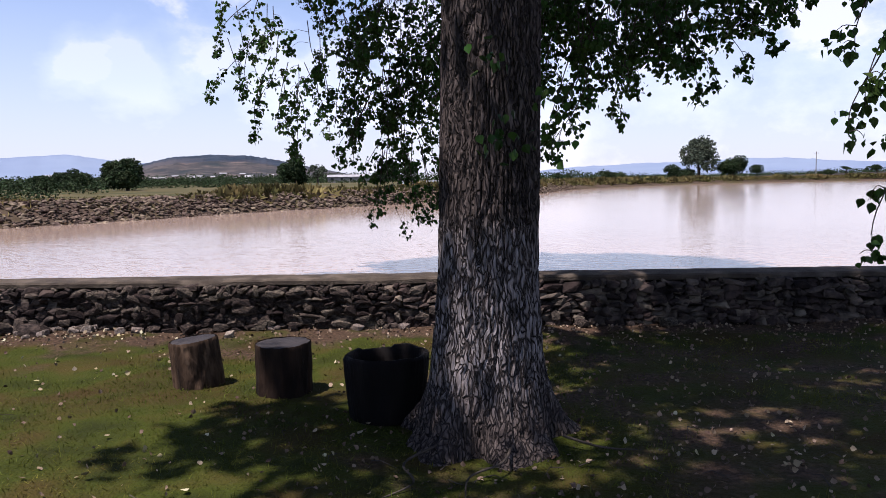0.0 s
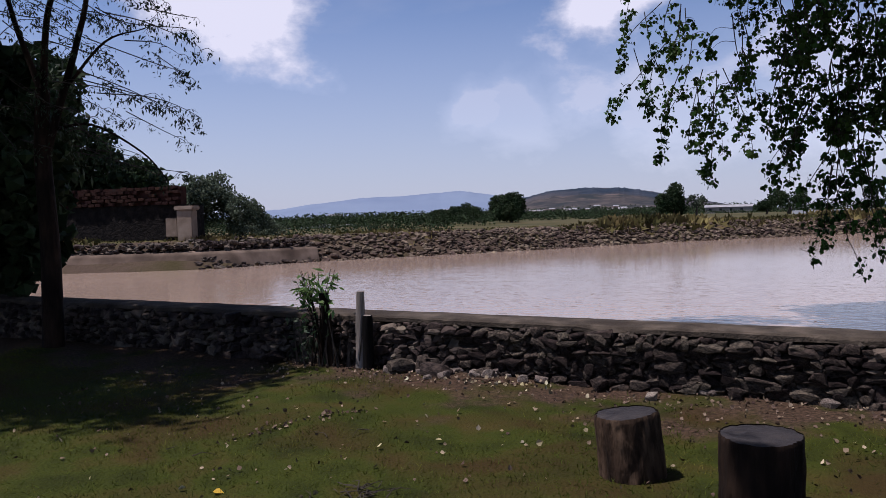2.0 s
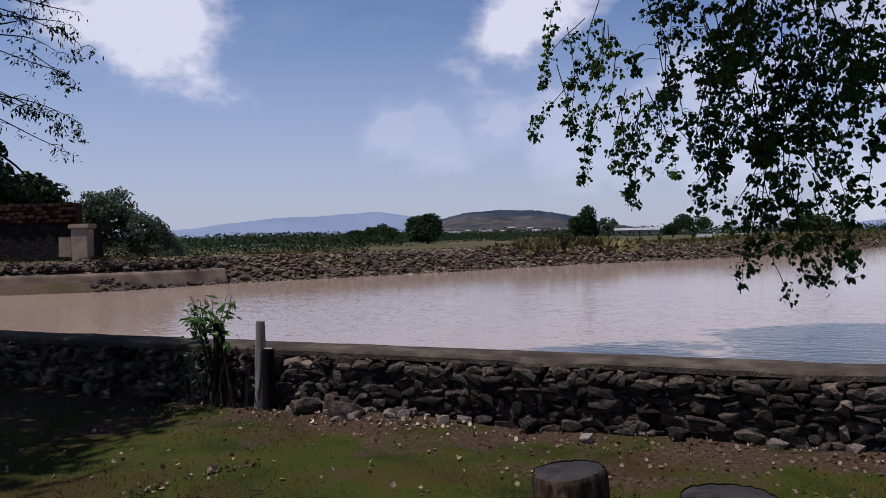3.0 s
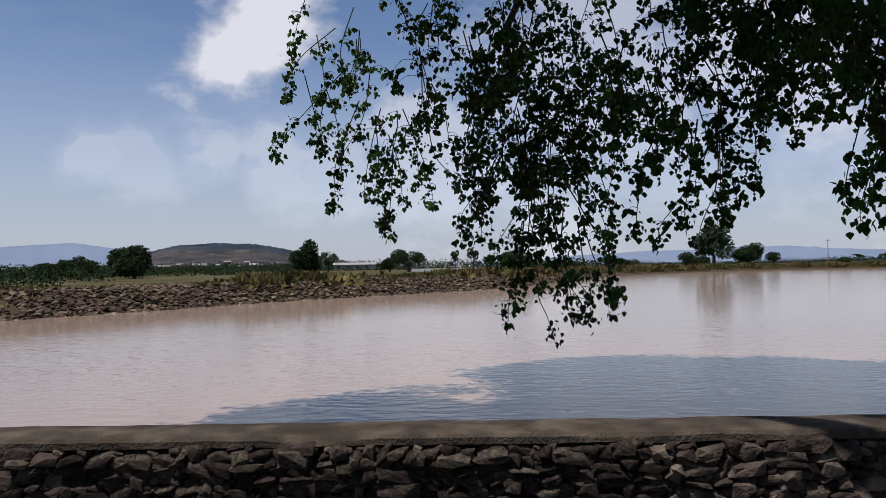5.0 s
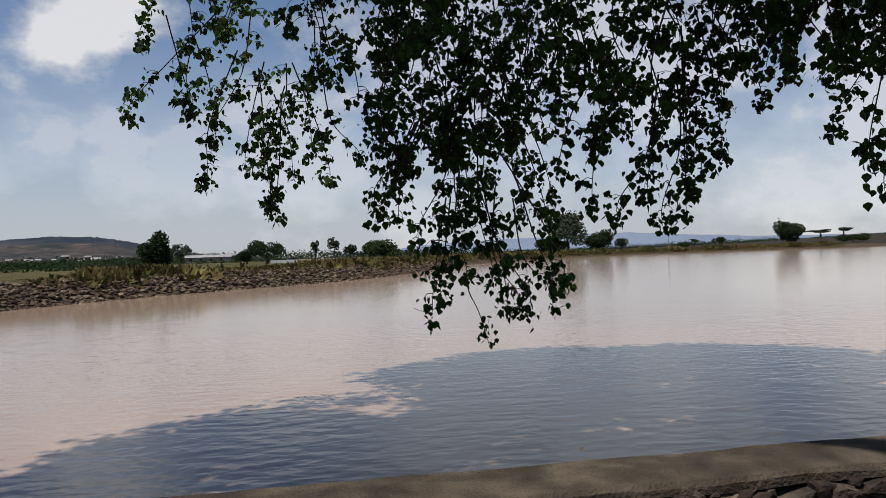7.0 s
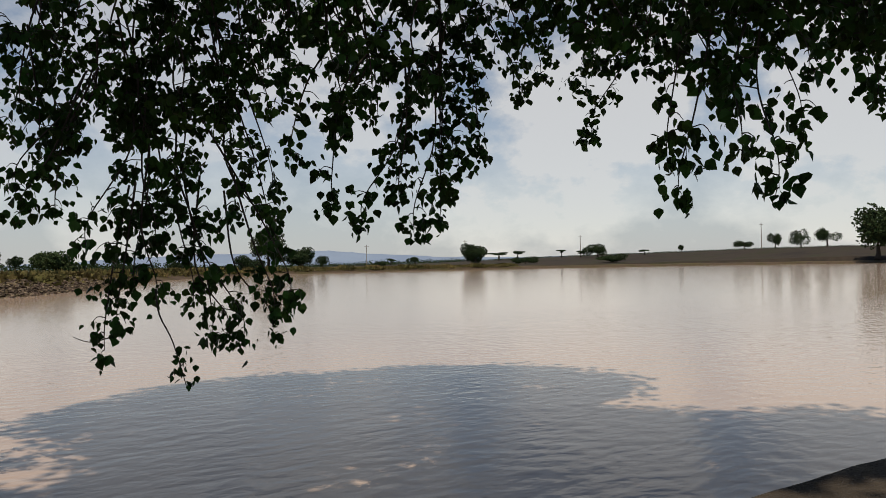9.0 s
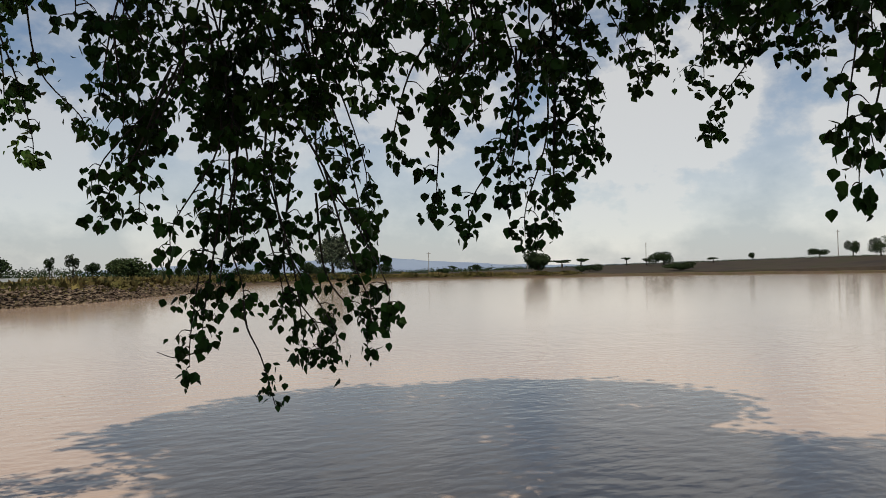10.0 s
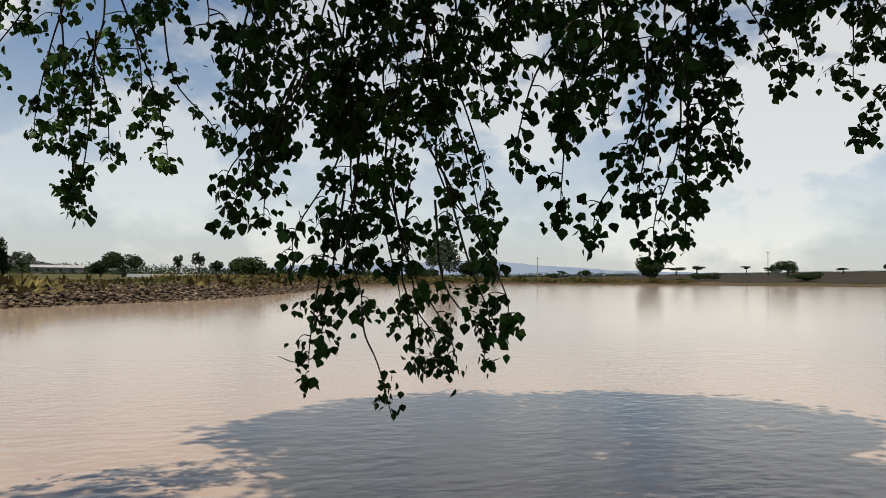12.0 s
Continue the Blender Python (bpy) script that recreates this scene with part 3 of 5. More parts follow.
build_ground()
build_water()
build_bank()


# ---- the stone wall by the water ----
def wall_pose():
    return pose(0, 8.03, 0, 0, 0, math.degrees(math.atan(-0.035)))


def build_wall():
    base = tagged(new("wall_lakeside"), "low dry-laid basalt retaining wall with a cement cap", "wall", kind="structure")
    base.matrix_basis = wall_pose()
    bm = bmesh.new()
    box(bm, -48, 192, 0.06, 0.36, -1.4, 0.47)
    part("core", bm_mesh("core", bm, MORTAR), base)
    # cap: uneven poured cement, cut into lengths by cracks
    rng = random.Random(3)
    bm = bmesh.new()
    us = np.concatenate([np.linspace(-48, -18, 60), np.arange(-17.9, 16, 0.07), np.linspace(16.2, 192, 90)])
    rows = []
    for x in us:
        p = Vector((x, 0, 0))
        j = 0.016 * noise.noise(p * 2.1) + 0.008 * noise.noise(p * 7)
        j2 = 0.014 * noise.noise(p * 1.7 + Vector((0, 9, 0))) + 0.007 * noise.noise(p * 8 + Vector((0, 4, 0)))
        e = max(0.0, noise.noise(p * 1.1 + Vector((0, 0, 5))) - 0.15) * 0.09
        rows.append([bm.verts.new(c) for c in ((x, 0.03 + j, 0.455), (x, 0.0 + j, 0.465 + j2), (x, 0.0 + j + e * 0.5, 0.505 + j2 - e), (x, 0.02 + j + e, 0.522 + j2 * 0.6 - e * 0.4),
                                               (x, 0.2, 0.532 + j2 * 0.4), (x, 0.40 + j2, 0.525 + j * 0.5), (x, 0.425 + j2, 0.5), (x, 0.42 + j2, 0.455))])
    for a, b in zip(rows, rows[1:]):
        for k in range(7):
            bm.faces.new((a[k], b[k], b[k + 1], a[k + 1]))
    part("cap", bm_mesh("cap", bm, CEMENT), base, "weathered brown cement cap")
    soup = Soup()
    for course_z, hgt in ((-0.03, 0.08), (0.03, 0.06), (0.075, 0.07), (0.13, 0.05), (0.17, 0.065), (0.22, 0.045), (0.255, 0.06), (0.3, 0.05), (0.34, 0.06), (0.39, 0.06)):
        u = -30.0 + rng.random()
        while u < 24:
            w = rng.choice([rng.uniform(0.06, 0.11), rng.uniform(0.09, 0.16), rng.uniform(0.13, 0.25)])
            h = hgt * rng.uniform(0.75, 1.7)
            k = rng.randrange(14)
            m = pose(u + w / 2, 0.05 + rng.uniform(-0.03, 0.02), course_z + hgt / 2 + rng.uniform(-0.022, 0.022), rng.uniform(-10, 10), rng.uniform(-12, 12), rng.uniform(-8, 8)) @ Matrix.Diagonal(
                (w * 1.12, rng.uniform(0.15, 0.24), h * 1.15, 1))
            if -3.9 < u < -0.4:
                part("stone", STONES[k], base, at=m)
            else:
                v, f = STONE_ARRAYS[k]
                a = np.array(m)
                soup.add(v @ a[:3, :3].T + a[:3, 3], f)
            u += w * 0.97
            # small pinning stones in the joints
            if rng.random() < 0.8:
                v, f = STONE_ARRAYS[rng.randrange(14)]
                a = np.array(pose(u, 0.02, course_z + hgt + rng.uniform(-0.02, 0.01), 0, rng.uniform(-40, 40), 0) @ Matrix.Diagonal((rng.uniform(0.05, 0.09), 0.08, rng.uniform(0.03, 0.05), 1)))
                soup.add(v @ a[:3, :3].T + a[:3, 3], f)
    rest = part("stonework", soup.mesh("stonework", STONE_WALL), base, "dark angular basalt stones")
    rest["kind"] = "stuff"


build_wall()


# ---- distance: hill, mountains, woods ----
def ridge(name, dist, depth, az0, az1, profile, mat, label, wobble, steps=160, teeth=0.0, foot=None):
    """A range of hills on an arc: profile(az) gives its height in degrees."""
    verts, faces = [], []
    for i in range(steps + 1):
        az = az0 + (az1 - az0) * i / steps
        p = Vector((az * 0.35, dist * 0.001, 0))
        el = profile(az) + wobble * (noise.noise(p) + 0.5 * noise.noise(p * 2.7) + 0.3 * noise.noise(p * 7.1)) + teeth * abs(noise.noise(p * 60))
        top = dist * math.tan(radians(max(0.02, el)))
        for k, (dd, hh) in enumerate(((-depth, -0.002), (-depth * 0.55, 0.34), (-depth * 0.3, 0.68), (-depth * 0.1, 0.94), (0, 1.0), (depth * 0.5, 0.3))):
            a, r = radians(az), dist + dd
            verts.append((FAR_EYE[0] + math.sin(a) * r, FAR_EYE[1] + math.cos(a) * r, 0.4 + top * hh * (1 + (0.12 * noise.noise(Vector((az * 1.2, k * 1.7, 3))) if 0 < k < 4 else 0))))
    for i in range(steps):
        for k in range(5):
            faces.append((i * 6 + k, (i + 1) * 6 + k, (i + 1) * 6 + k + 1, i * 6 + k + 1))
    me = mesh_of(name, verts, faces, mat, True)
    if foot:
        me.materials.append(foot)
        me.polygons.foreach_set("material_index", np.array([1 if k < 2 else 0 for i in range(steps) for k in range(5)], np.int32))
    ob = new(name, me)
    return tagged(ob, label, "hill", kind="structure")


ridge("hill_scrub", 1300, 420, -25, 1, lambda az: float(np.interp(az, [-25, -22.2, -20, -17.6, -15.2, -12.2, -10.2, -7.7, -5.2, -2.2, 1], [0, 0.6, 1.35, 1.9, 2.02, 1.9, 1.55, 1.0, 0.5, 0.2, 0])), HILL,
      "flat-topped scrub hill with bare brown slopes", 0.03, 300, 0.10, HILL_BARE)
ridge("mountain_blue", 4200, 900, -75, -10, lambda az: float(np.interp(az, [-75, -50, -42, -38, -35.5, -32, -29, -24.5, -21.5, -15, -10], [1.0, 0.7, 0.8, 1.0, 1.3, 1.68, 1.78, 2.05, 1.6, 1.0, 0.3])), MOUNTAIN, "mountain range coloured pale blue for haze", 0.07)
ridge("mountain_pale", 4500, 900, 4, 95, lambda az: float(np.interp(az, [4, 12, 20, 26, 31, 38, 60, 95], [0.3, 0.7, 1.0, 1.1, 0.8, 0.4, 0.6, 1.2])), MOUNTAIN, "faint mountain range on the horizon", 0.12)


# ---- the big poplar by the wall ----
def bark_trunk(height, rings, sides):
    """A flared trunk with vertical fissures, standing at the origin."""
    verts, faces = [], []
    prof_z = [-0.1, 0.0, 0.08, 0.2, 0.35, 0.6, 1.0, 1.6, 2.6, 3.6, 4.6]
    prof_r = [0.56, 0.49, 0.43, 0.385, 0.35, 0.318, 0.29, 0.285, 0.278, 0.285, 0.33]
    for i in range(rings + 1):
        t = i / rings
        z = -0.1 + (height + 0.1) * t ** 1.15
        r0 = float(np.interp(z, prof_z, prof_r))
        lean = 0.02 * z
        for k in range(sides):
            a = 2 * math.pi * k / sides
            c, s = math.cos(a), math.sin(a)
            flare = max(0.0, 1 - z / 0.55) ** 2
            r = r0 * (1 + flare * 0.13 * math.sin(a * 5 + 0.9) + flare * 0.09 * math.sin(a * 9 + 2.2)) * (1 + 0.03 * math.sin(2 * a + z))
            warp = 0.35 * noise.noise((c * 2.5, s * 2.5, z * 2.4))
            q = Vector((c * 7.5 + warp, s * 7.5 + warp, z * 2.3))
            crack = min(abs(noise.noise(q)), abs(noise.noise(q * 1.35 + Vector((4, 7, 1)))) * 1.3)
            r += 0.022 * (min(crack, 0.16) / 0.16 - 0.6) + 0.006 * noise.noise((c * 22, s * 22, z * 11))
            verts.append((c * r + lean, s * r, z))
    for i in range(rings):
        for k in range(sides):
            k2 = (k + 1) % sides
            faces.append((i * sides + k, i * sides + k2, (i + 1) * sides + k2, (i + 1) * sides + k))
    return verts, faces


def spray(rng, tip, top, leaves, twigs, size, spread, density):
    """A hanging branch from top down to tip, with drooping side twigs full of leaves."""
    tip, top = Vector(tip), Vector(top)
    mid = tip.lerp(top, 0.5) + Vector((rng.uniform(-0.12, 0.12), rng.uniform(-0.12, 0.12), rng.uniform(-0.05, 0.12))) * (top - tip).length + (top - tip).cross(Vector((0, 0, 1))) * rng.uniform(-0.05, 0.05)
    low = Vector((tip.x * 0.93 + mid.x * 0.07, tip.y * 0.93 + mid.y * 0.07, tip.z + 0.3 * (mid.z - tip.z)))
    line = bend([top, mid, low, tip], 5)
    length = sum((a - b).length for a, b in zip(line, line[1:]))
    twigs.add(*tube(line, np.linspace(0.008, 0.002, len(line)), 4))
    n = int(length * density * 0.62)
    for i in range(n):
        s = (i + rng.random()) / n
        s = s ** 0.9
        k = min(int(s * (len(line) - 1)), len(line) - 2)
        p = line[k].lerp(line[k + 1], s * (len(line) - 1) - k)
        a = rng.uniform(0, 2 * math.pi)
        reach = spread * (0.3 + 0.95 * (1 - s)) * rng.uniform(0.35, 1.15)
        out = Vector((math.cos(a), math.sin(a), rng.uniform(-0.2, 0.35)))
        tw = bend([p, p + out * reach * 0.55, p + out * reach - Vector((0, 0, reach * rng.uniform(0.2, 0.7)))], 3)
        twigs.add(*tube(tw, np.linspace(0.005, 0.002, len(tw)), 3))
        m = int(8 + reach * 42)
        knots = [rng.uniform(0.2, 1.0) for _ in range(2 + int(reach * 4))]
        for j in range(m):
            w = min(1, max(0.1, rng.choice(knots) + rng.gauss(0, 0.08))) * (len(tw) - 1)
            kk = min(int(w), len(tw) - 2)
            q = tw[kk].lerp(tw[kk + 1], w - kk)
            leaves.append((q.x + rng.gauss(0, 0.042), q.y + rng.gauss(0, 0.042), q.z - abs(rng.gauss(0, 0.05)), size * rng.uniform(0.5, 1.35)))


def clump_cloud(rng, centre, radii, n, leaves, size, per=16, hollow=0.35):
    """Leaf clumps through an ellipsoid, thicker towards its skin."""
    for _ in range(n):
        d = Vector([rng.gauss(0, 1) for _ in range(3)]).normalized() * (hollow + (1 - hollow) * rng.random() ** 0.5)
        c = Vector([centre[i] + d[i] * radii[i] for i in range(3)])
        if noise.noise(c * 0.75) < -0.12:
            continue
        for _ in range(per):
            leaves.append((c.x + rng.gauss(0, 0.2), c.y + rng.gauss(0, 0.2), c.z + rng.gauss(0, 0.17), size * rng.uniform(0.7, 1.3)))


TRUNK_AT = (0.43, 4.72, 0)


def build_poplar():
    tree = empty("poplar_tree", TRUNK_AT, "old poplar with deeply fissured bark and hanging leafy branches", "tree")
    base = Vector(TRUNK_AT)
    v, f = bark_trunk(4.6, 330, 300)
    part("trunk", mesh_of("trunk", v, f, BARK, True), tree, "fissured grey-brown trunk with worn whitewash")
    rng = random.Random(11)
    limbs = [[(0.55, 4.5, 4.4), (0.7, 6.5, 6.0), (0.6, 9.5, 6.6), (0.0, 12.5, 5.6), (-0.6, 13.6, 4.4)],
             [(0.65, 4.5, 4.4), (1.8, 6.6, 5.6), (2.4, 9.0, 6.0), (2.2, 11.2, 4.9)],
             [(0.5, 4.5, 4.4), (-0.3, 7.5, 6.6), (-1.6, 11.0, 7.0), (-2.6, 13.4, 5.6)],
             [(0.65, 4.4, 4.2), (2.4, 5.2, 5.4), (4.4, 6.6, 6.0), (5.6, 8.6, 5.2)],
             [(0.6, 4.3, 4.4), (2.0, 3.2, 5.6), (4.0, 2.6, 6.6), (5.6, 2.4, 6.4)],
             [(0.55, 4.5, 4.5), (0.9, 4.9, 7.0), (1.3, 6.0, 9.0)],
             [(0.5, 4.5, 4.5), (-1.2, 6.2, 7.2), (-3.4, 8.2, 8.2), (-5.4, 9.8, 8.2)]]
    for pts in limbs:
        line = bend(pts, 6)
        line = [p - base + Vector((0.08 * noise.noise(p * 0.8), 0.08 * noise.noise(p * 0.8 + Vector((7, 0, 0))), 0)) for p in line]
        v, f = tube(line, np.linspace(0.2, 0.03, len(line)) * (1.0 if len(pts) > 3 else 0.9), 10)
        part("limb", mesh_of("limb", v, f, BARK, True), tree)
    leaves, twigs = [], Soup()
    # hanging sprays over the water: tips of the boughs, then the leafy mass above each
    tips = {"central": [(-0.69, 12.1, 0.9), (-0.6, 12.15, 1.05), (0.25, 12.05, 0.9), (0.12, 12.0, 0.95), (0.45, 12.0, 1.0), (0.02, 12.05, 0.94), (0.4, 11.55, 1.22), (0.3, 11.6, 1.15), (-1.18, 12.1, 1.78), (-1.2, 12.1, 1.96),
                        (-0.98, 12.1, 1.82), (-0.8, 12.1, 1.57), (0.46, 12.0, 2.0), (0.42, 12.0, 1.68), (0.44, 11.9, 1.52), (-0.3, 12.3, 1.22), (-0.1, 12.1, 1.2), (-0.5, 12.1, 1.3)],
            "west": [(-2.09, 13.5, 1.93), (-2.14, 13.5, 2.1), (-2.78, 13.5, 2.29), (-3.54, 13.5, 2.98), (-1.5, 13.5, 2.3), (-1.17, 13.5, 2.52), (-2.39, 13.5, 2.45), (-3.42, 13.5, 3.75), (-3.28, 13.4, 4.3), (-1.9, 13.4, 2.35), (-2.7, 13.4, 2.75)],
            "east": [(0.72, 11.1, 1.72), (1.13, 11.1, 1.66), (1.36, 11.1, 1.76), (0.5, 11.1, 1.83), (1.36, 11.1, 1.97), (0.22, 11.1, 2.1), (1.52, 11.1, 2.16), (1.72, 11.1, 2.26), (2.12, 11.1, 2.72), (0.95, 11.0, 1.9)],
            "south": [(1.72, 9.32, 1.8), (1.6, 9.3, 1.95), (1.53, 8.62, 1.76), (1.45, 8.75, 1.92), (2.85, 11.1, 2.45), (2.4, 9.0, 2.2), (3.3, 9.0, 2.42), (3.6, 9.2, 2.6), (4.5, 9.2, 3.35), (4.2, 9.0, 3.0), (3.9, 9.1, 2.75), (4.8, 9.3, 3.6), (2.0, 9.3, 2.45), (1.95, 8.7, 2.35)],
            "near": [(3.0, 5.0, 1.03), (2.82, 5.0, 1.78), (2.98, 5.1, 1.95), (3.2, 5.0, 1.7), (2.9, 5.1, 2.3), (3.1, 5.0, 2.1)]}
    hubs = {"central": ((-0.35, 12.1), 10.5), "west": ((-2.0, 13.3), 12.5), "east": ((1.3, 11.1), 11.5), "south": ((2.4, 9.3), 11.5), "near": ((3.6, 5.2), 7.0)}
    for key, ends in tips.items():
        (hx, hy), dens = hubs[key]
        for x, y, z in ends:
            up = rng.uniform(0.9, 1.4) if key != "near" else 1.5
            top = (x + (hx - x) * 0.55 + rng.uniform(-0.12, 0.12), y + (hy - y) * 0.55 + rng.uniform(-0.2, 0.2), z + up)
            spray(rng, (x, y, z), top, leaves, twigs, 0.06, 0.2 if key != "near" else 0.26, dens)

    def thicken(n, y0, y1, z0, z1, left, right, dens, spread):
        """Leafy sprays through a mass whose sides are given as x at heights."""
        for _ in range(n):
            z, y = z0 + (z1 - z0) * rng.random(), rng.uniform(y0, y1)
            x = rng.uniform(float(np.interp(z, *left)), float(np.interp(z, *right)))
            spray(rng, (x, y, z), (x + rng.uniform(-0.25, 0.25), y + rng.uniform(-0.3, 0.3), z + rng.uniform(0.6, 1.0)), leaves, twigs, 0.059, spread, dens)

    thicken(25, 11.75, 12.5, 1.5, 3.5, ([1.3, 1.6, 1.9, 3.0], [-0.45, -0.65, -0.95, -1.0]), ([1.3, 1.6, 2.0, 3.0], [0.2, 0.2, 0.12, 0.15]), 15, 0.26)
    thicken(21, 11.9, 13.2, 2.9, 4.5, ([2.9, 4.5], [-1.5, -2.0]), ([2.9, 4.5], [0.6, 1.0]), 14, 0.34)
    thicken(17, 13.0, 13.8, 2.45, 4.6, ([2.4, 3.0, 3.7, 4.6], [-2.5, -3.2, -3.2, -3.1]), ([2.4, 4.6], [-1.3, -1.0]), 12, 0.26)
    thicken(13, 10.6, 11.6, 2.2, 3.1, ([2.2, 2.6], [0.5, 0.35]), ([2.2, 2.5, 3.1], [1.4, 1.8, 2.4]), 13, 0.26)
    thicken(6, 11.6, 12.4, 2.4, 3.1, ([2.4, 3.1], [0.2, 0.2]), ([2.4, 3.1], [0.55, 0.6]), 12, 0.24)
    thicken(6, 11.8, 12.6, 2.3, 3.1, ([2.3, 3.1], [-1.2, -1.3]), ([2.3, 3.1], [-0.7, -0.7]), 14, 0.28)
    thicken(14, 8.6, 9.6, 3.1, 4.2, ([3.1, 4.2], [3.4, 3.2]), ([3.1, 4.2], [4.4, 5.2]), 14, 0.34)
    thicken(14, 11.2, 12.8, 2.85, 3.6, ([2.8, 3.6], [-2.2, -2.4]), ([2.8, 3.6], [2.2, 2.6]), 14, 0.34)
    thicken(24, 10.0, 11.6, 2.75, 3.4, ([2.75, 3.4], [1.4, 1.0]), ([2.75, 3.4], [3.2, 3.8]), 13, 0.32)
    thicken(36, 8.8, 11.0, 3.4, 4.5, ([3.4, 4.5], [0.5, 0.2]), ([3.4, 4.5], [3.8, 4.4]), 15, 0.4)
    thicken(33, 9.6, 11.4, 2.9, 4.2, ([2.9, 4.2], [0.3, 0.0]), ([2.9, 3.4], [2.6, 3.6]), 15, 0.36)
    thicken(44, 8.5, 9.9, 2.5, 3.7, ([2.5, 3.0, 3.7], [1.5, 1.1, 0.8]), ([2.5, 3.0, 3.7], [2.9, 3.8, 4.8]), 15, 0.34)
    # one long bare twig with a last tuft
    twigs.add(*tube(bend([(-0.36, 12.1, 1.3), (-0.34, 12.08, 1.12), (-0.26, 12.05, 0.93), (-0.17, 12.05, 0.62)], 4), np.linspace(0.007, 0.003, 13), 4))
    twigs.add(*tube(bend([(-0.66, 12.1, 0.98), (-0.78, 12.1, 0.96), (-0.88, 12.1, 1.0)], 4), np.linspace(0.004, 0.002, 9), 4))
    for _ in range(34):
        z = rng.uniform(0.62, 0.9)
        leaves.append((-0.19 + rng.gauss(0, 0.045), 12.05 + rng.gauss(0, 0.05), z, 0.05))
    # shoots on the trunk
    for c in ((0.44, 4.18, 1.72), (0.50, 4.18, 1.78), (0.78, 4.35, 2.0), (0.80, 4.4, 1.8), (0.4, 4.2, 2.2)):
        for _ in range(11):
            leaves.append((c[0] + rng.gauss(0, 0.06), c[1] - abs(rng.gauss(0, 0.05)), c[2] + rng.gauss(0, 0.06), 0.055))
    # unseen upper clumps, placed so that their shade falls on lawn and water
    unseen_crown_parts = [((-0.3, 13.1, 8.0), (3.4, 2.5, 1.3), 800), ((2.2, 12.7, 8.0), (1.6, 1.6, 1.2), 260), ((0.1, 9.1, 8.0), (2.3, 2.7, 1.4), 560), ((-5.2, 9.7, 8.0), (1.6, 2.3, 1.2), 330), ((-2.6, 9.9, 8.0), (1.5, 2.5, 1.2), 300), ((0.9, 3.4, 7.2), (2.6, 3.2, 1.6), 330),
                   ((-2.0, 2.2, 7.4), (1.0, 1.0, 1.0), 34), ((-3.0, 3.1, 7.4), (1.2, 0.6, 0.7), 36), ((1.5, 6.6, 9.6), (2.2, 3.0, 1.5), 330), ((2.6, -1.8, 7.4), (3.6, 3.0, 1.8), 240), ((3.2, 4.2, 7.6), (1.6, 2.2, 1.4), 200)]
    high = []
    for c, r, n in unseen_crown_parts:
        clump_cloud(rng, c, r, int(n * 2.1), high, 0.18, 15)
    arr = np.array(leaves)
    g = np.random.default_rng(2)
    # the leaves that hang lowest over the water are pieces of their own
    low = np.argsort(arr[:, 2] + 0.05 * np.abs(arr[:, 1] - 12))[:260]
    keep = np.ones(len(arr), bool)
    keep[low] = False
    v1, f1 = scatter(arr[keep][:, :3] - np.array(base), arr[keep][:, 3], g)
    harr = np.array(high)
    v2, f2 = scatter(harr[:, :3] - np.array(base), harr[:, 3], g, droop=0.5)
    crown = part("crown", mesh_of("crown", np.concatenate([v1, v2]), np.concatenate([f1, f2 + len(v1)]), LEAF), tree, "heart-shaped dark green leaves, thin towards the tips")
    crown["kind"] = "stuff"
    tw = np.concatenate(twigs.v) - np.array(base)
    t = part("fine_branchwork", mesh_of("fine_branchwork", tw, twigs.f, TWIG), tree)
    t["kind"] = "stuff"
    one = mesh_of("leaf", HEART_V, HEART_F, LEAF_PIECE)
    rots = turns(g, len(low), 0.75)
    for i, r in zip(low, rots):
        m = Matrix([list(row) for row in r]).to_4x4()
        part("leaf", one, crown, at=Matrix.Translation(Vector(arr[i, :3]) - base) @ m @ Matrix.Scale(float(arr[i, 3]), 4))
    # surface roots
    for pts in ([(-0.3, -0.38, 0.05), (-0.5, -0.62, 0.035), (-0.45, -0.85, 0.02), (-0.62, -1.0, 0.0)], [(0.1, -0.46, 0.05), (0.02, -0.66, 0.035), (-0.16, -0.8, 0.02), (-0.2, -1.05, 0.0)], [(0.42, -0.3, 0.05), (0.62, -0.42, 0.02), (0.85, -0.4, -0.01)]):
        line = bend(pts, 6)
        v, f = tube(line, np.linspace(0.009, 0.004, len(line)), 7)
        part("root", mesh_of("root", v, f, TWIG, True), tree)


build_poplar()


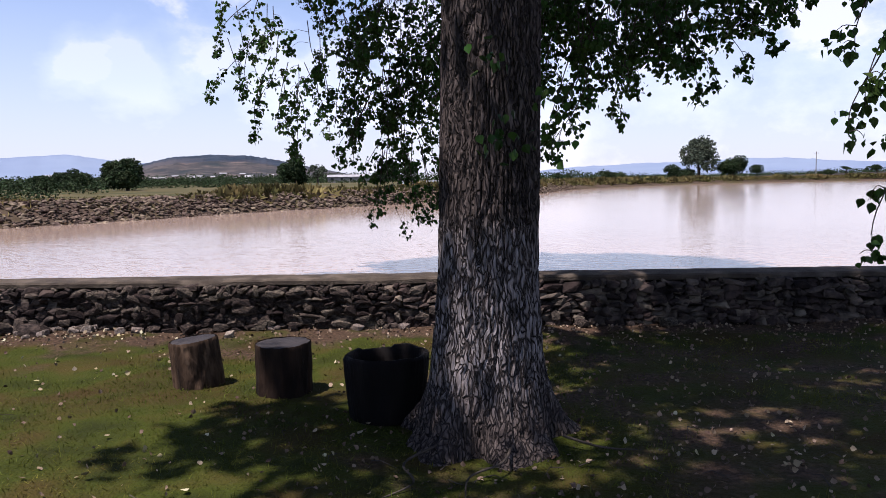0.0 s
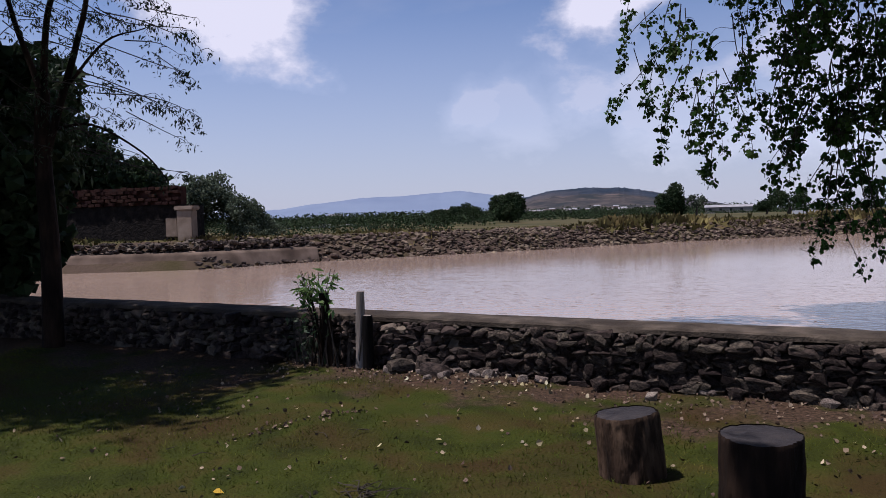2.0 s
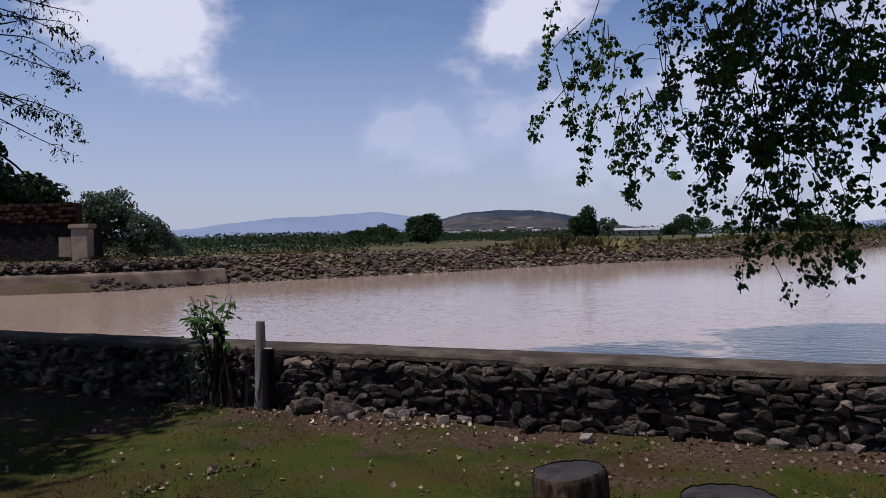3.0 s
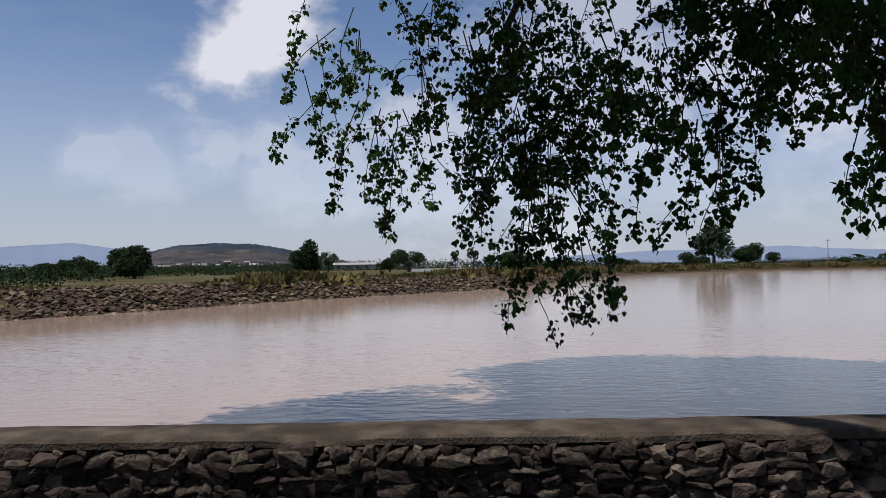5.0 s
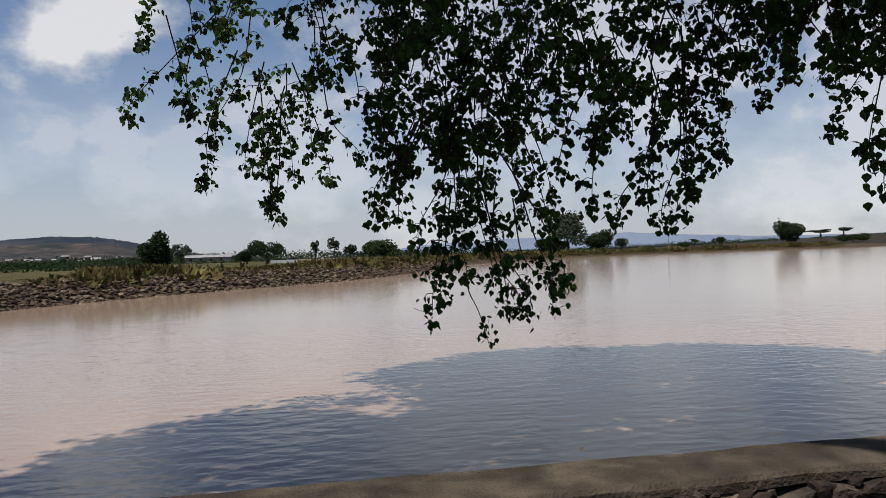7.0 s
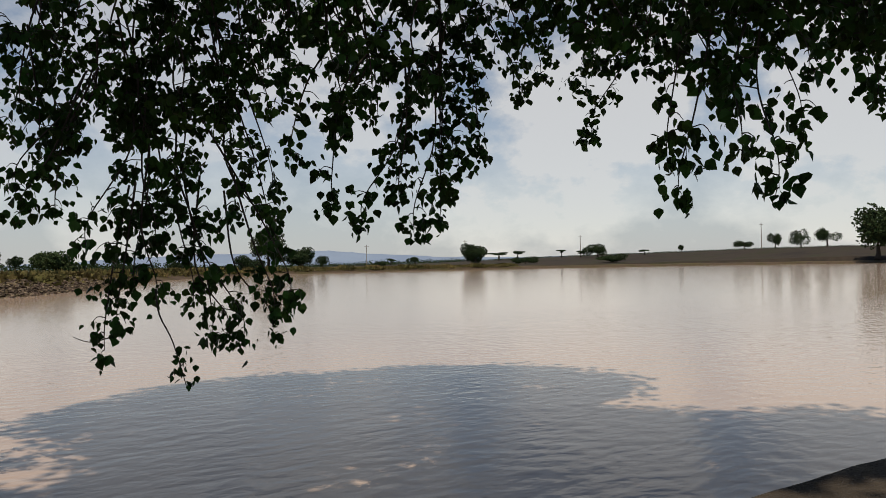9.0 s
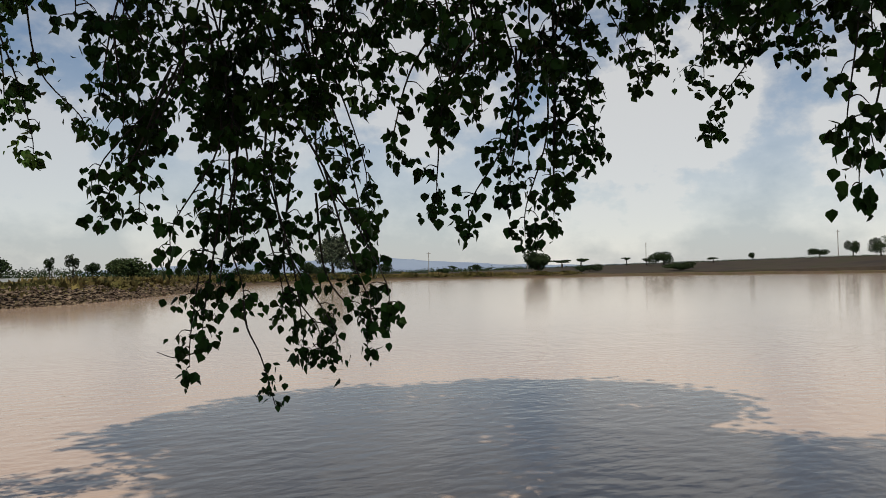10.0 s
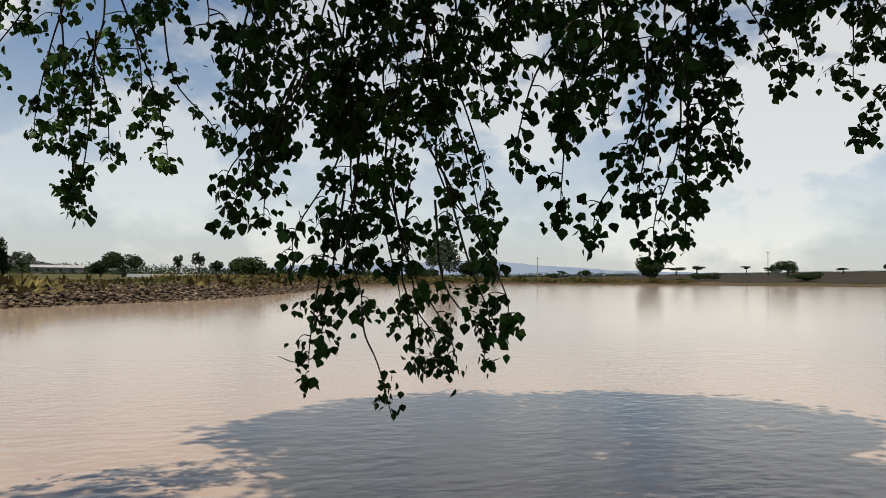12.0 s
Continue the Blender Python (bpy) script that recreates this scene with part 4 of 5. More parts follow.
def build_left_tree():
    at = Vector((-9.2, 7.86, 0))
    tree = empty("pepper_tree", at, "slim forked tree with feathery drooping twigs beside the wall", "tree")
    along = Vector((0.9, 0.437, 0))

    def spot(s, z, d=0.0):
        return along * s + Vector((-0.437 * d, 0.9 * d, z))

    line = bend([spot(0, -0.1), spot(0.02, 1.2), spot(-0.02, 2.4), spot(0.02, 3.2)], 6)
    v, f = tube(line, np.linspace(0.13, 0.08, len(line)), 14)
    # dark bark colour stands in for the shade on trunk and limbs
    part("trunk", mesh_of("trunk", v, f, DARK_BARK, True), tree)
    rng = random.Random(21)
    for pts, r in (([spot(0.02, 3.1), spot(-0.25, 3.9), spot(-0.6, 4.9), spot(-1.2, 6.0, -1)], 0.045), ([spot(0.02, 3.1), spot(0.1, 4.0), spot(0.3, 5.2), spot(0.5, 6.4, -2)], 0.05),
                   ([spot(0.02, 2.4), spot(0.2, 2.95), spot(0.46, 3.75), spot(0.62, 4.5), spot(1.0, 5.6, -1)], 0.06), ([spot(0.3, 3.2), spot(0.8, 3.75), spot(1.3, 3.9)], 0.022), ([spot(0.1, 2.7), spot(0.6, 2.75), spot(1.2, 2.4), spot(1.5, 2.05)], 0.022)):
        line = bend(pts, 6)
        v, f = tube(line, np.linspace(r, r * 0.3, len(line)), 8)
        part("limb", mesh_of("limb", v, f, DARK_BARK, True), tree)
    leaves, twigs = [], Soup()
    for s, z in ((1.85, 3.5), (1.7, 2.75), (1.5, 2.75), (1.55, 2.1), (1.4, 2.0), (0.9, 2.3), (1.75, 3.75), (1.35, 4.2), (1.6, 3.3), (1.25, 2.9), (0.8, 2.75), (0.45, 2.6), (1.0, 3.3), (0.7, 3.6), (-0.5, 3.6), (-0.3, 4.1), (0.1, 3.9), (0.9, 4.3), (-0.8, 4.3)):
        reach = min(1.2, 0.5 + abs(s) * 0.5)
        tip = at + spot(s * 1.1, z, rng.uniform(-0.4, 0.4))
        top = at + spot(s - reach * (0.9 if s > 0 else -0.5), z + rng.uniform(0.35, 0.75), rng.uniform(-0.2, 0.2))
        spray(rng, tip, top, leaves, twigs, 0.04, 0.3, 12.0)
    for _ in range(34):
        s, z = rng.uniform(-0.3, 1.75), rng.uniform(2.35, 4.9)
        tip = at + spot(s, z, rng.uniform(-0.5, 0.5))
        spray(rng, tip, at + spot(s - rng.uniform(0.3, 0.7), z + rng.uniform(0.1, 0.5), rng.uniform(-0.4, 0.4)), leaves, twigs, 0.036, 0.26, 11.0)
    # dense clumps added mostly out of view to shade lawn and block sky
    high = []
    clump_cloud(rng, (-12.1, 5.2, 6.6), (4.6, 4.2, 1.8), 5200, high, 0.18, 15)
    clump_cloud(rng, (-12.0, 2.0, 5.8), (4.5, 4.2, 1.8), 3000, high, 0.18, 15)
    clump_cloud(rng, (-15.0, 7.4, 3.6), (3.2, 3.4, 2.6), 2600, high, 0.18, 15)
    clump_cloud(rng, (-13.6, 8.4, 3.2), (2.3, 2.8, 1.6), 2200, high, 0.16, 15)
    arr = np.array(leaves + high) - np.array((*at, 0))
    g = np.random.default_rng(4)
    v, f = scatter(arr[:, :3], arr[:, 3] * 1.5, g, (BLADE_V, BLADE_F), 0.6)
    crown = part("crown", mesh_of("crown", v, f, LEAF_LEFT), tree, "sparse grey-green feathery leaves, with dense unseen clumps added for shade")
    crown["kind"] = "stuff"
    t = part("fine_branchwork", mesh_of("fine_branchwork", np.concatenate(twigs.v) - np.array(at), twigs.f, TWIG), tree)
    t["kind"] = "stuff"


build_left_tree()


# ---- far trees, shrubs, woods ----
CLUMP_V = np.array([(0.5, 0, 0.1), (0.1, 0.5, -0.1), (-0.5, 0.1, 0.15), (-0.1, -0.5, 0), (0.05, 0.0, 0.35)])
CLUMP_F = np.array([(0, 1, 4), (1, 2, 4), (2, 3, 4), (3, 0, 4)])


def far_tree(name, az, dist, ground, height, width, label, mat=FOLIAGE_FAR, stem=0.2, lobes=7, seed=0, gaps=0.0, n=900, cat="tree", flat=1.0, group=""):
    rng = random.Random(seed * 7 + 3)
    a = radians(az)
    ground = float(land_height(np.array(FAR_EYE[0] + math.sin(a) * dist), np.array(FAR_EYE[1] + math.cos(a) * dist))) - 0.05 if ground is None else ground
    at = (FAR_EYE[0] + math.sin(a) * dist, FAR_EYE[1] + math.cos(a) * dist, ground)
    tree = empty(name, at, label, cat, group)
    h0 = height * stem
    v, f = tube([(0, 0, -0.3), (0.05 * width, 0, h0), (0.0, 0.0, height * 0.6)], [0.05 * width + 0.06, 0.035 * width + 0.04, 0.03], 7)
    part("trunk" if cat == "tree" else "stem", mesh_of("trunk", v, f, TWIG, True), tree)
    pts, sizes = [], []
    n = int(n * (3.6 if mat is FOLIAGE_WILLOW else 2.8))
    s = (0.042 * (width + height) / 2 + 0.07) * (0.5 if mat is FOLIAGE_WILLOW else 1.0)
    for k in range(lobes):
        w = rng.uniform(-0.5, 0.5) * width * 0.62
        d = rng.uniform(-0.5, 0.5) * width * 0.62
        span = height - h0
        c = Vector((w, d, h0 + span * rng.uniform(0.3, 0.72)))
        r = Vector((width * rng.uniform(0.2, 0.31), width * rng.uniform(0.2, 0.31), span * rng.uniform(0.2, 0.34) * flat))
        for _ in range(n // lobes):
            u = Vector([rng.gauss(0, 1) for _ in range(3)]).normalized() * (0.55 + 0.5 * rng.random())
            q = Vector((c.x + u.x * r.x, c.y + u.y * r.y, max(h0 * 0.5, c.z + u.z * r.z)))
            if gaps and noise.noise(q * (4.0 / width) + Vector((seed, 0, 0))) < gaps - 0.5:
                continue
            pts.append(q)
            sizes.append(s * rng.uniform(0.6, 1.4))
    g = np.random.default_rng(seed + 50)
    v, f = scatter(pts, sizes, g, (CLUMP_V, CLUMP_F), 0.4)
    crown = part("crown", mesh_of("crown", v, f, mat), tree)
    crown["kind"] = "stuff"
    return tree


far_tree("round_tree", -20.75, 98, 0.35, 5.0, 6.0, "dark dense round tree behind the stony bank", stem=0.05, lobes=10, seed=1, n=2000)
far_tree("round_tree", -24.3, 100, 0.3, 3.2, 4.4, "low dark round tree behind the stony bank", stem=0.05, lobes=8, seed=2, n=1300)
far_tree("round_tree", -26.0, 100, 0.3, 2.6, 3.6, "small dark round tree behind the stony bank", stem=0.05, lobes=7, seed=3, n=1000)
far_tree("field_tree", -8.5, 92, 0.5, 4.5, 3.6, "dark upright tree on the lake bank", stem=0.08, lobes=9, seed=4, n=1600)
far_tree("thin_tree", -7.0, 118, 0.5, 3.9, 3.4, "thin grey-green tree beside a dark tree", FOLIAGE_GREY, 0.3, 8, 5, 0.45, 800)
far_tree("willow_shrub", -45.2, 35, 0.6, 3.5, 3.0, "tall leafy willow shrub beside the ruin", FOLIAGE_WILLOW, 0.05, 12, 6, 0.4, 4200)
far_tree("willow_shrub", -42.2, 35, 0.5, 2.7, 2.7, "loose pale willow shrub beside the ruin", FOLIAGE_WILLOW, 0.05, 12, 7, 0.46, 3600)
far_tree("willow_shrub", -40.2, 38, 0.45, 1.5, 1.9, "low willow shrub on the lake bank", FOLIAGE_WILLOW, 0.05, 7, 8, 0.3, 900)
far_tree("field_tree", -0.95, 165, 0.5, 5.4, 7.4, "spreading dark tree on the flat land", stem=0.2, lobes=9, seed=9, n=1500, gaps=0.35)
far_tree("field_tree", -2.4, 175, 0.5, 3.4, 5.0, "low dark tree on the flat land", stem=0.1, lobes=7, seed=10, n=900)
far_tree("slender_tree", 2.6, 220, 0.5, 6.0, 2.6, "slender tree standing alone on the flat land", stem=0.35, lobes=6, seed=11, n=500, gaps=0.3)
far_tree("slender_tree", 4.0, 220, 0.5, 6.8, 4.0, "slender open tree on the flat land", FOLIAGE_GREY, stem=0.35, lobes=7, seed=12, n=700, gaps=0.4)
far_tree("slender_tree", 5.2, 210, 0.5, 5.0, 4.0, "small rounded tree on the flat land", stem=0.2, lobes=6, seed=13, n=600, gaps=0.2)
far_tree("bank_bush", 7.6, 95, 0.5, 2.9, 4.6, "broad olive-green bush on the lake bank", FOLIAGE_LIGHT, 0.03, 9, 14, 0.1, 1600, "bush")
far_tree("bank_bush", 10.2, 108, 0.5, 1.5, 3.6, "low green bush on the lake bank", FOLIAGE_LIGHT, 0.03, 7, 15, 0.1, 800, "bush")
far_tree("tall_tree", 21.4, 172, 0.6, 9.4, 9.0, "tall open grey-green tree on the far shore", FOLIAGE_GREY, 0.14, 16, 16, 0.5, 2600)
far_tree("shore_bush", 20.4, 170, 0.5, 3.3, 7.0, "dark bush under a tall tree on the far shore", FOLIAGE_FAR, 0.03, 7, 17, 0.1, 900, "bush")
far_tree("shore_bush", 15.3, 165, 0.4, 2.6, 6.6, "broad dark bush on the far shore", FOLIAGE_FAR, 0.03, 7, 44, 0.1, 900, "bush")
far_tree("shore_bush", 11.8, 160, 0.4, 2.2, 4.4, "dark bush on the far shore", FOLIAGE_FAR, 0.03, 7, 45, 0.1, 700, "bush")
far_tree("round_tree", 23.75, 172, 0.7, 5.7, 6.0, "dark round tree on the far shore", stem=0.08, lobes=10, seed=18, n=1500)
far_tree("shore_bush", 25.4, 172, 0.7, 3.0, 3.0, "small dark bush on the far shore", FOLIAGE_FAR, 0.05, 7, 19, 0.1, 600, "bush")
far_tree("round_tree", 36.8, 196, 0.8, 5.6, 7.2, "dark round tree on the far shore", stem=0.08, lobes=10, seed=20, n=1500)
far_tree("flat_tree", 38.7, 262, None, 3.2, 7.0, "flat-topped dark tree on the skyline", stem=0.45, lobes=6, seed=21, n=600, flat=0.5)
far_tree("flat_tree", 40.1, 262, None, 3.6, 5.0, "flat-topped dark tree on the skyline", stem=0.45, lobes=6, seed=22, n=500, flat=0.5)
far_tree("flat_tree", 43.4, 265, None, 3.0, 3.0, "small flat-topped tree on the skyline", stem=0.5, lobes=5, seed=23, n=300, flat=0.5)
far_tree("round_tree", 46.0, 258, None, 4.4, 8.0, "low dark round tree on the skyline", stem=0.1, lobes=8, seed=24, n=1000)
far_tree("flat_tree", 44.8, 260, None, 2.6, 4.4, "flat-topped dark tree on the skyline", stem=0.35, lobes=5, seed=46, n=350, flat=0.5)
far_tree("flat_tree", 49.4, 265, None, 2.0, 4.6, "flat-topped dark tree on the skyline", stem=0.4, lobes=5, seed=25, n=300, flat=0.5)
far_tree("flat_tree", 30.6, 262, None, 2.6, 4.4, "flat-topped tree on the distant rise", stem=0.4, lobes=5, seed=26, n=300, flat=0.5)
far_tree("round_tree", 32.4, 262, None, 3.0, 5.4, "low dark tree on the distant rise", stem=0.1, lobes=5, seed=27, n=500)
far_tree("shore_bush", 30.0, 190, 0.8, 2.0, 4.2, "low dark bush on the far shore", FOLIAGE_FAR, 0.03, 6, 28, 0.1, 500, "bush")
far_tree("tall_tree", 64.2, 222, None, 13.5, 14.0, "wide dark spreading tree on the east shore", stem=0.1, lobes=13, seed=29, n=2000, gaps=0.3)
far_tree("shore_tree", 67.5, 220, None, 9.4, 14.0, "leafy green tree on the east shore", FOLIAGE_LIGHT, stem=0.1, lobes=11, seed=30, n=1700)
far_tree("shore_bush", 47.0, 222, None, 2.6, 9.0, "broad dark thicket on the far shore", FOLIAGE_FAR, 0.03, 8, 47, 0.1, 900, "bush")
far_tree("shore_bush", 40.6, 222, None, 2.2, 7.0, "low dark thicket on the far shore", FOLIAGE_FAR, 0.03, 8, 48, 0.1, 800, "bush")
for i, (az, h, w) in enumerate([(56.2, 3.8, 6.4), (58.2, 5.6, 5.4), (59.8, 6.4, 6.4), (61.4, 7.0, 8.0), (52.0, 2.6, 2.6)]):
    far_tree("skyline_tree", az, 285, None, h, w, "dark bushy tree on the eastern skyline", stem=0.06, lobes=7, seed=31 + i, n=600)


def build_woods():
    """The dark belts of trees and hedges on the plain, too far to count."""
    rng = random.Random(77)
    pts, sizes = [], []
    for r0, az0, az1, h, low in ((64, -46, -25, 0.75, 0.75), (88, -46, -22, 1.35, 0.72), (108, -44, -20, 2.0, 0.6), (150, -42, -13, 2.2, 0.5), (185, -52, -14, 2.2, 0.6), (255, -56, -22, 3.6, 0.7), (300, -52, 2, 2.6, 0.2), (430, -54, 12, 5.2, 0.5), (470, -30, -4, 6.0, 0.62), (620, -50, 14, 7.6, 0.5), (700, -22, -3, 9.0, 0.5), (520, 12, 36, 4.2, 0.3), (300, 10, 36, 1.7, 0.2), (292, 36, 70, 1.0, 0.1)):
        size = 0.2 * h ** 0.8
        for _ in range(int(70 * radians(az1 - az0) * r0 / h ** 0.8)):
            az, r = radians(rng.uniform(az0, az1)), r0 * rng.uniform(0.93, 1.07)
            x, y = math.sin(az) * r, math.cos(az) * r
            swell = noise.noise((x / (h * 7), y / (h * 7), r0)) * 0.5 + noise.noise((x / (h * 1.8), y / (h * 1.8), 3.0)) * 0.5
            top = h * min(1.0, max(0.0, low + 0.1 + swell))
            if top > 0.12 * h:
                pts.append((x, y, top * rng.random() ** 0.7))
                sizes.append(size * rng.uniform(0.6, 1.4))
    pts = np.array(pts)
    pts[:, 2] += land_height(pts[:, 0], pts[:, 1])
    v, f = scatter(pts, sizes, np.random.default_rng(6), (CLUMP_V, CLUMP_F), 0.3)
    tagged(new("far_woods", mesh_of("far_woods", v, f, FOLIAGE_FAR)), "dark hedges and woods on the plain", "woods", kind="stuff")


build_woods()
far_tree("shade_tree", -55.5, 42, 0.6, 6.4, 7.4, "dark leafy tree behind the ruin", stem=0.2, lobes=12, seed=60, n=2600)
far_tree("shade_tree", -66.5, 11.0, 0.0, 4.4, 3.0, "dense dark bushy tree by the stone wall", stem=0.04, lobes=14, seed=63, n=3600)
far_tree("shade_tree", -50.3, 44, 0.6, 4.6, 6.6, "low dark leafy tree behind the ruin", stem=0.05, lobes=12, seed=62, n=2600)
far_tree("shade_tree", -61, 40, 0.6, 12.0, 11.0, "large dark leafy tree behind the ruin", stem=0.2, lobes=12, seed=61, n=2600)


# ---- logs and stumps on the lawn ----
def log_mesh(r0, r1, h, seed, rings=26, sides=64, ridges=15.0, depth=0.015):
    verts, faces = [], []
    for i in range(rings + 1):
        z = h * i / rings
        for k in range(sides):
            a = 2 * math.pi * k / sides
            c, s = math.cos(a), math.sin(a)
            q = Vector((c * ridges * 0.5 + seed, s * ridges * 0.5, z * 2.6))
            r = (r0 + (r1 - r0) * i / rings) * (1 + 0.05 * math.sin(2 * a + seed) + 0.03 * math.sin(3 * a + 2 * seed))
            r += depth * (min(abs(noise.noise(q)), 0.2) / 0.2 - 0.7) + depth * 0.5 * noise.noise(q * 2.7)
            if i in (0, rings):
                r -= 0.006
            verts.append((c * r, s * r, z))
    for i in range(rings):
        for k in range(sides):
            k2 = (k + 1) % sides
            faces.append((i * sides + k, i * sides + k2, (i + 1) * sides + k2, (i + 1) * sides + k))
    return verts, faces


def log_top(verts, rings, sides, h, seed):
    """A sawn face with a cracked heart, closing the rim of the log."""
    rim = verts[rings * sides:]
    out, faces = [], []
    steps = (1.0, 0.8, 0.55, 0.3, 0.1)
    for s in steps:
        for x, y, z in rim:
            out.append((x * s, y * s, h + 0.004 * noise.noise((x * 9 * s + seed, y * 9 * s, 0)) - (0.006 if s == 1.0 else 0)))
    n = len(rim)
    for i in range(len(steps) - 1):
        for k in range(n):
            faces.append((i * n + k, i * n + (k + 1) % n, (i + 1) * n + (k + 1) % n, (i + 1) * n + k))
    faces.append(tuple(range((len(steps) - 1) * n, len(steps) * n)))
    return out, faces


def build_log(at, r0, r1, h, seed, label, bark, tilt=(0, 0)):
    ob = new("log_stool")
    ob.matrix_basis = pose(*at, *tilt, seed * 40)
    tagged(ob, label, "log", "log stools on the lawn")
    v, f = log_mesh(r0, r1, h, seed)
    part("bark", mesh_of("bark", v, f, bark, True), ob)
    tv, tf = log_top(v, 26, 64, h, seed)
    part("sawn_top", mesh_of("sawn_top", tv, tf, CUT_WOOD, True), ob, "grey weathered sawn top")
    return ob


build_log((-1.68, 5.9, -0.015), 0.185, 0.175, 0.38, 1.0, "short sawn log with flaking brown bark on the grass", CHIPPED_BARK, (-3, -4))
build_log((-0.99, 5.68, -0.02), 0.205, 0.205, 0.39, 2.0, "dark sawn log stool with a grey top on the grass", DARK_BARK)


def build_hollow():
    ob = empty("hollow_stump", (-0.2, 5.12, -0.02), "very dark hollow stump with a broken rim beside the poplar", "stump")
    sides, verts, faces = 72, [], []
    rows = [(0.245, 0.0), (0.252, 0.1), (0.262, 0.22), (0.268, 0.34), (0.272, 0.41), (0.262, 0.43), (0.235, 0.425), (0.225, 0.36), (0.22, 0.25)]
    for i, (r, z) in enumerate(rows):
        for k in range(sides):
            a = 2 * math.pi * k / sides
            c, s = math.cos(a), math.sin(a)
            rr = r * (1 + 0.04 * math.sin(2 * a + 1)) + 0.012 * noise.noise((c * 4, s * 4, z * 3)) + 0.006 * noise.noise((c * 14, s * 14, z * 4))
            rim = 0.025 * noise.noise((c * 1.6 + 3, s * 1.6, 0)) + (-0.02 if math.cos(a - 1.9) > 0.88 else 0)
            verts.append((c * rr, s * rr, z + (rim if z > 0.3 else 0)))
    for i in range(len(rows) - 1):
        for k in range(sides):
            k2 = (k + 1) % sides
            faces.append((i * sides + k, i * sides + k2, (i + 1) * sides + k2, (i + 1) * sides + k))
    part("shell", mesh_of("shell", verts, faces, NEAR_BLACK_WOOD, True), ob, "very dark wooden shell")
    v = [(0, 0, 0.29)] + [(0.228 * math.cos(2 * math.pi * k / 40), 0.228 * math.sin(2 * math.pi * k / 40), 0.28 + 0.02 * noise.noise((k * 0.6, 0, 0))) for k in range(40)]
    part("fill", mesh_of("fill", v, [(0, k + 1, (k + 1) % 40 + 1) for k in range(40)], TWIG, True), ob, "dry soil and litter")


build_hollow()


# ---- posts and the sprouting shrub at the wall ----
def build_post(at, h, r, tilt, label, mat, name="fence_post"):
    ob = new(name)
    ob.matrix_basis = pose(*at, *tilt)
    tagged(ob, label, "post", "old posts at the wall")
    v, f = log_mesh(r, r * 0.9, h, at[0], 14, 20, 6, 0.006)
    part("shaft", mesh_of("shaft", v, f, mat, True), ob)
    tv, tf = log_top(v, 14, 20, h, 1)
    part("top", mesh_of("top", tv, tf, POST_WOOD, True), ob)


build_post((-4.86, 8.06, -0.05), 0.83, 0.046, (-1, 1.5, 0), "weathered grey wooden post leaning at the stone wall", POST_WOOD)
build_post((-4.75, 8.04, -0.05), 0.6, 0.055, (2, 2, 0), "dark short post close to a grey post", NEAR_BLACK_WOOD)
build_post((-5.18, 8.04, -0.05), 0.82, 0.05, (3, -4, 0), "dark weathered post inside the sprouting shrub", DARK_BARK)


def build_shrub():
    at = Vector((-5.3, 7.98, 0))
    ob = empty("sprouting_shrub", at, "shrub with pale fresh leaves sprouting from dead stems", "shrub")
    rng = random.Random(9)
    soup, leaves = Soup(), []
    for i in range(13):
        a, out = rng.uniform(0, 6.28), rng.uniform(0.12, 0.36)
        h = rng.uniform(0.74, 1.02)
        p = [Vector((rng.gauss(0.02, 0.06), rng.gauss(0, 0.05), 0)), Vector((math.cos(a) * out * 0.3, math.sin(a) * out * 0.25, h * 0.55)), Vector((math.cos(a) * out - 0.05, math.sin(a) * out * 0.5, h))]
        line = bend(p, 5)
        part("stem", mesh_of("stem", *tube(line, np.linspace(0.008, 0.0025, len(line)), 5), DARK_BARK), ob)
        for j in range(13):
            s = rng.uniform(0.82, 1.0)
            k = min(int(s * (len(line) - 1)), len(line) - 2)
            q = line[k] + Vector((rng.gauss(0, 0.05), rng.gauss(0, 0.05), rng.gauss(0, 0.04)))
            leaves.append((*q, rng.uniform(0.05, 0.1)))
    for i in range(40):
        x, y = rng.gauss(0.12, 0.16), rng.gauss(0.02, 0.06)
        soup.add(*tube([(x, y, 0), (x + rng.gauss(0, 0.05), y, rng.uniform(0.15, 0.5))], [0.009, 0.004], 4))
    stalks = part("dead_growth", soup.mesh("dead_growth", TWIG), ob, "thin dead brown stalks")
    stalks["kind"] = "stuff"
    arr = np.array(leaves)
    v, f = scatter(arr[:, :3], arr[:, 3] * 1.35, np.random.default_rng(3), (np.array([(0, 0, 0), (0.17, -0.4, 0.05), (0, -1, -0.03), (-0.17, -0.4, 0.05)]), BLADE_F), 0.15)
    lv = part("foliage", mesh_of("foliage", v, f, LEAF_SHRUB), ob, "pale green pointed leaves")
    lv["kind"] = "stuff"
    dark = [(rng.gauss(-0.12, 0.12), rng.gauss(0.02, 0.06), rng.uniform(0.1, 0.55), rng.uniform(0.05, 0.09)) for _ in range(160)]
    arr = np.array(dark)
    v, f = scatter(arr[:, :3], arr[:, 3], np.random.default_rng(5), (BLADE_V, BLADE_F), 0.4)
    lv = part("undergrowth", mesh_of("undergrowth", v, f, LEAF_LEFT), ob)
    lv["kind"] = "stuff"


build_shrub()

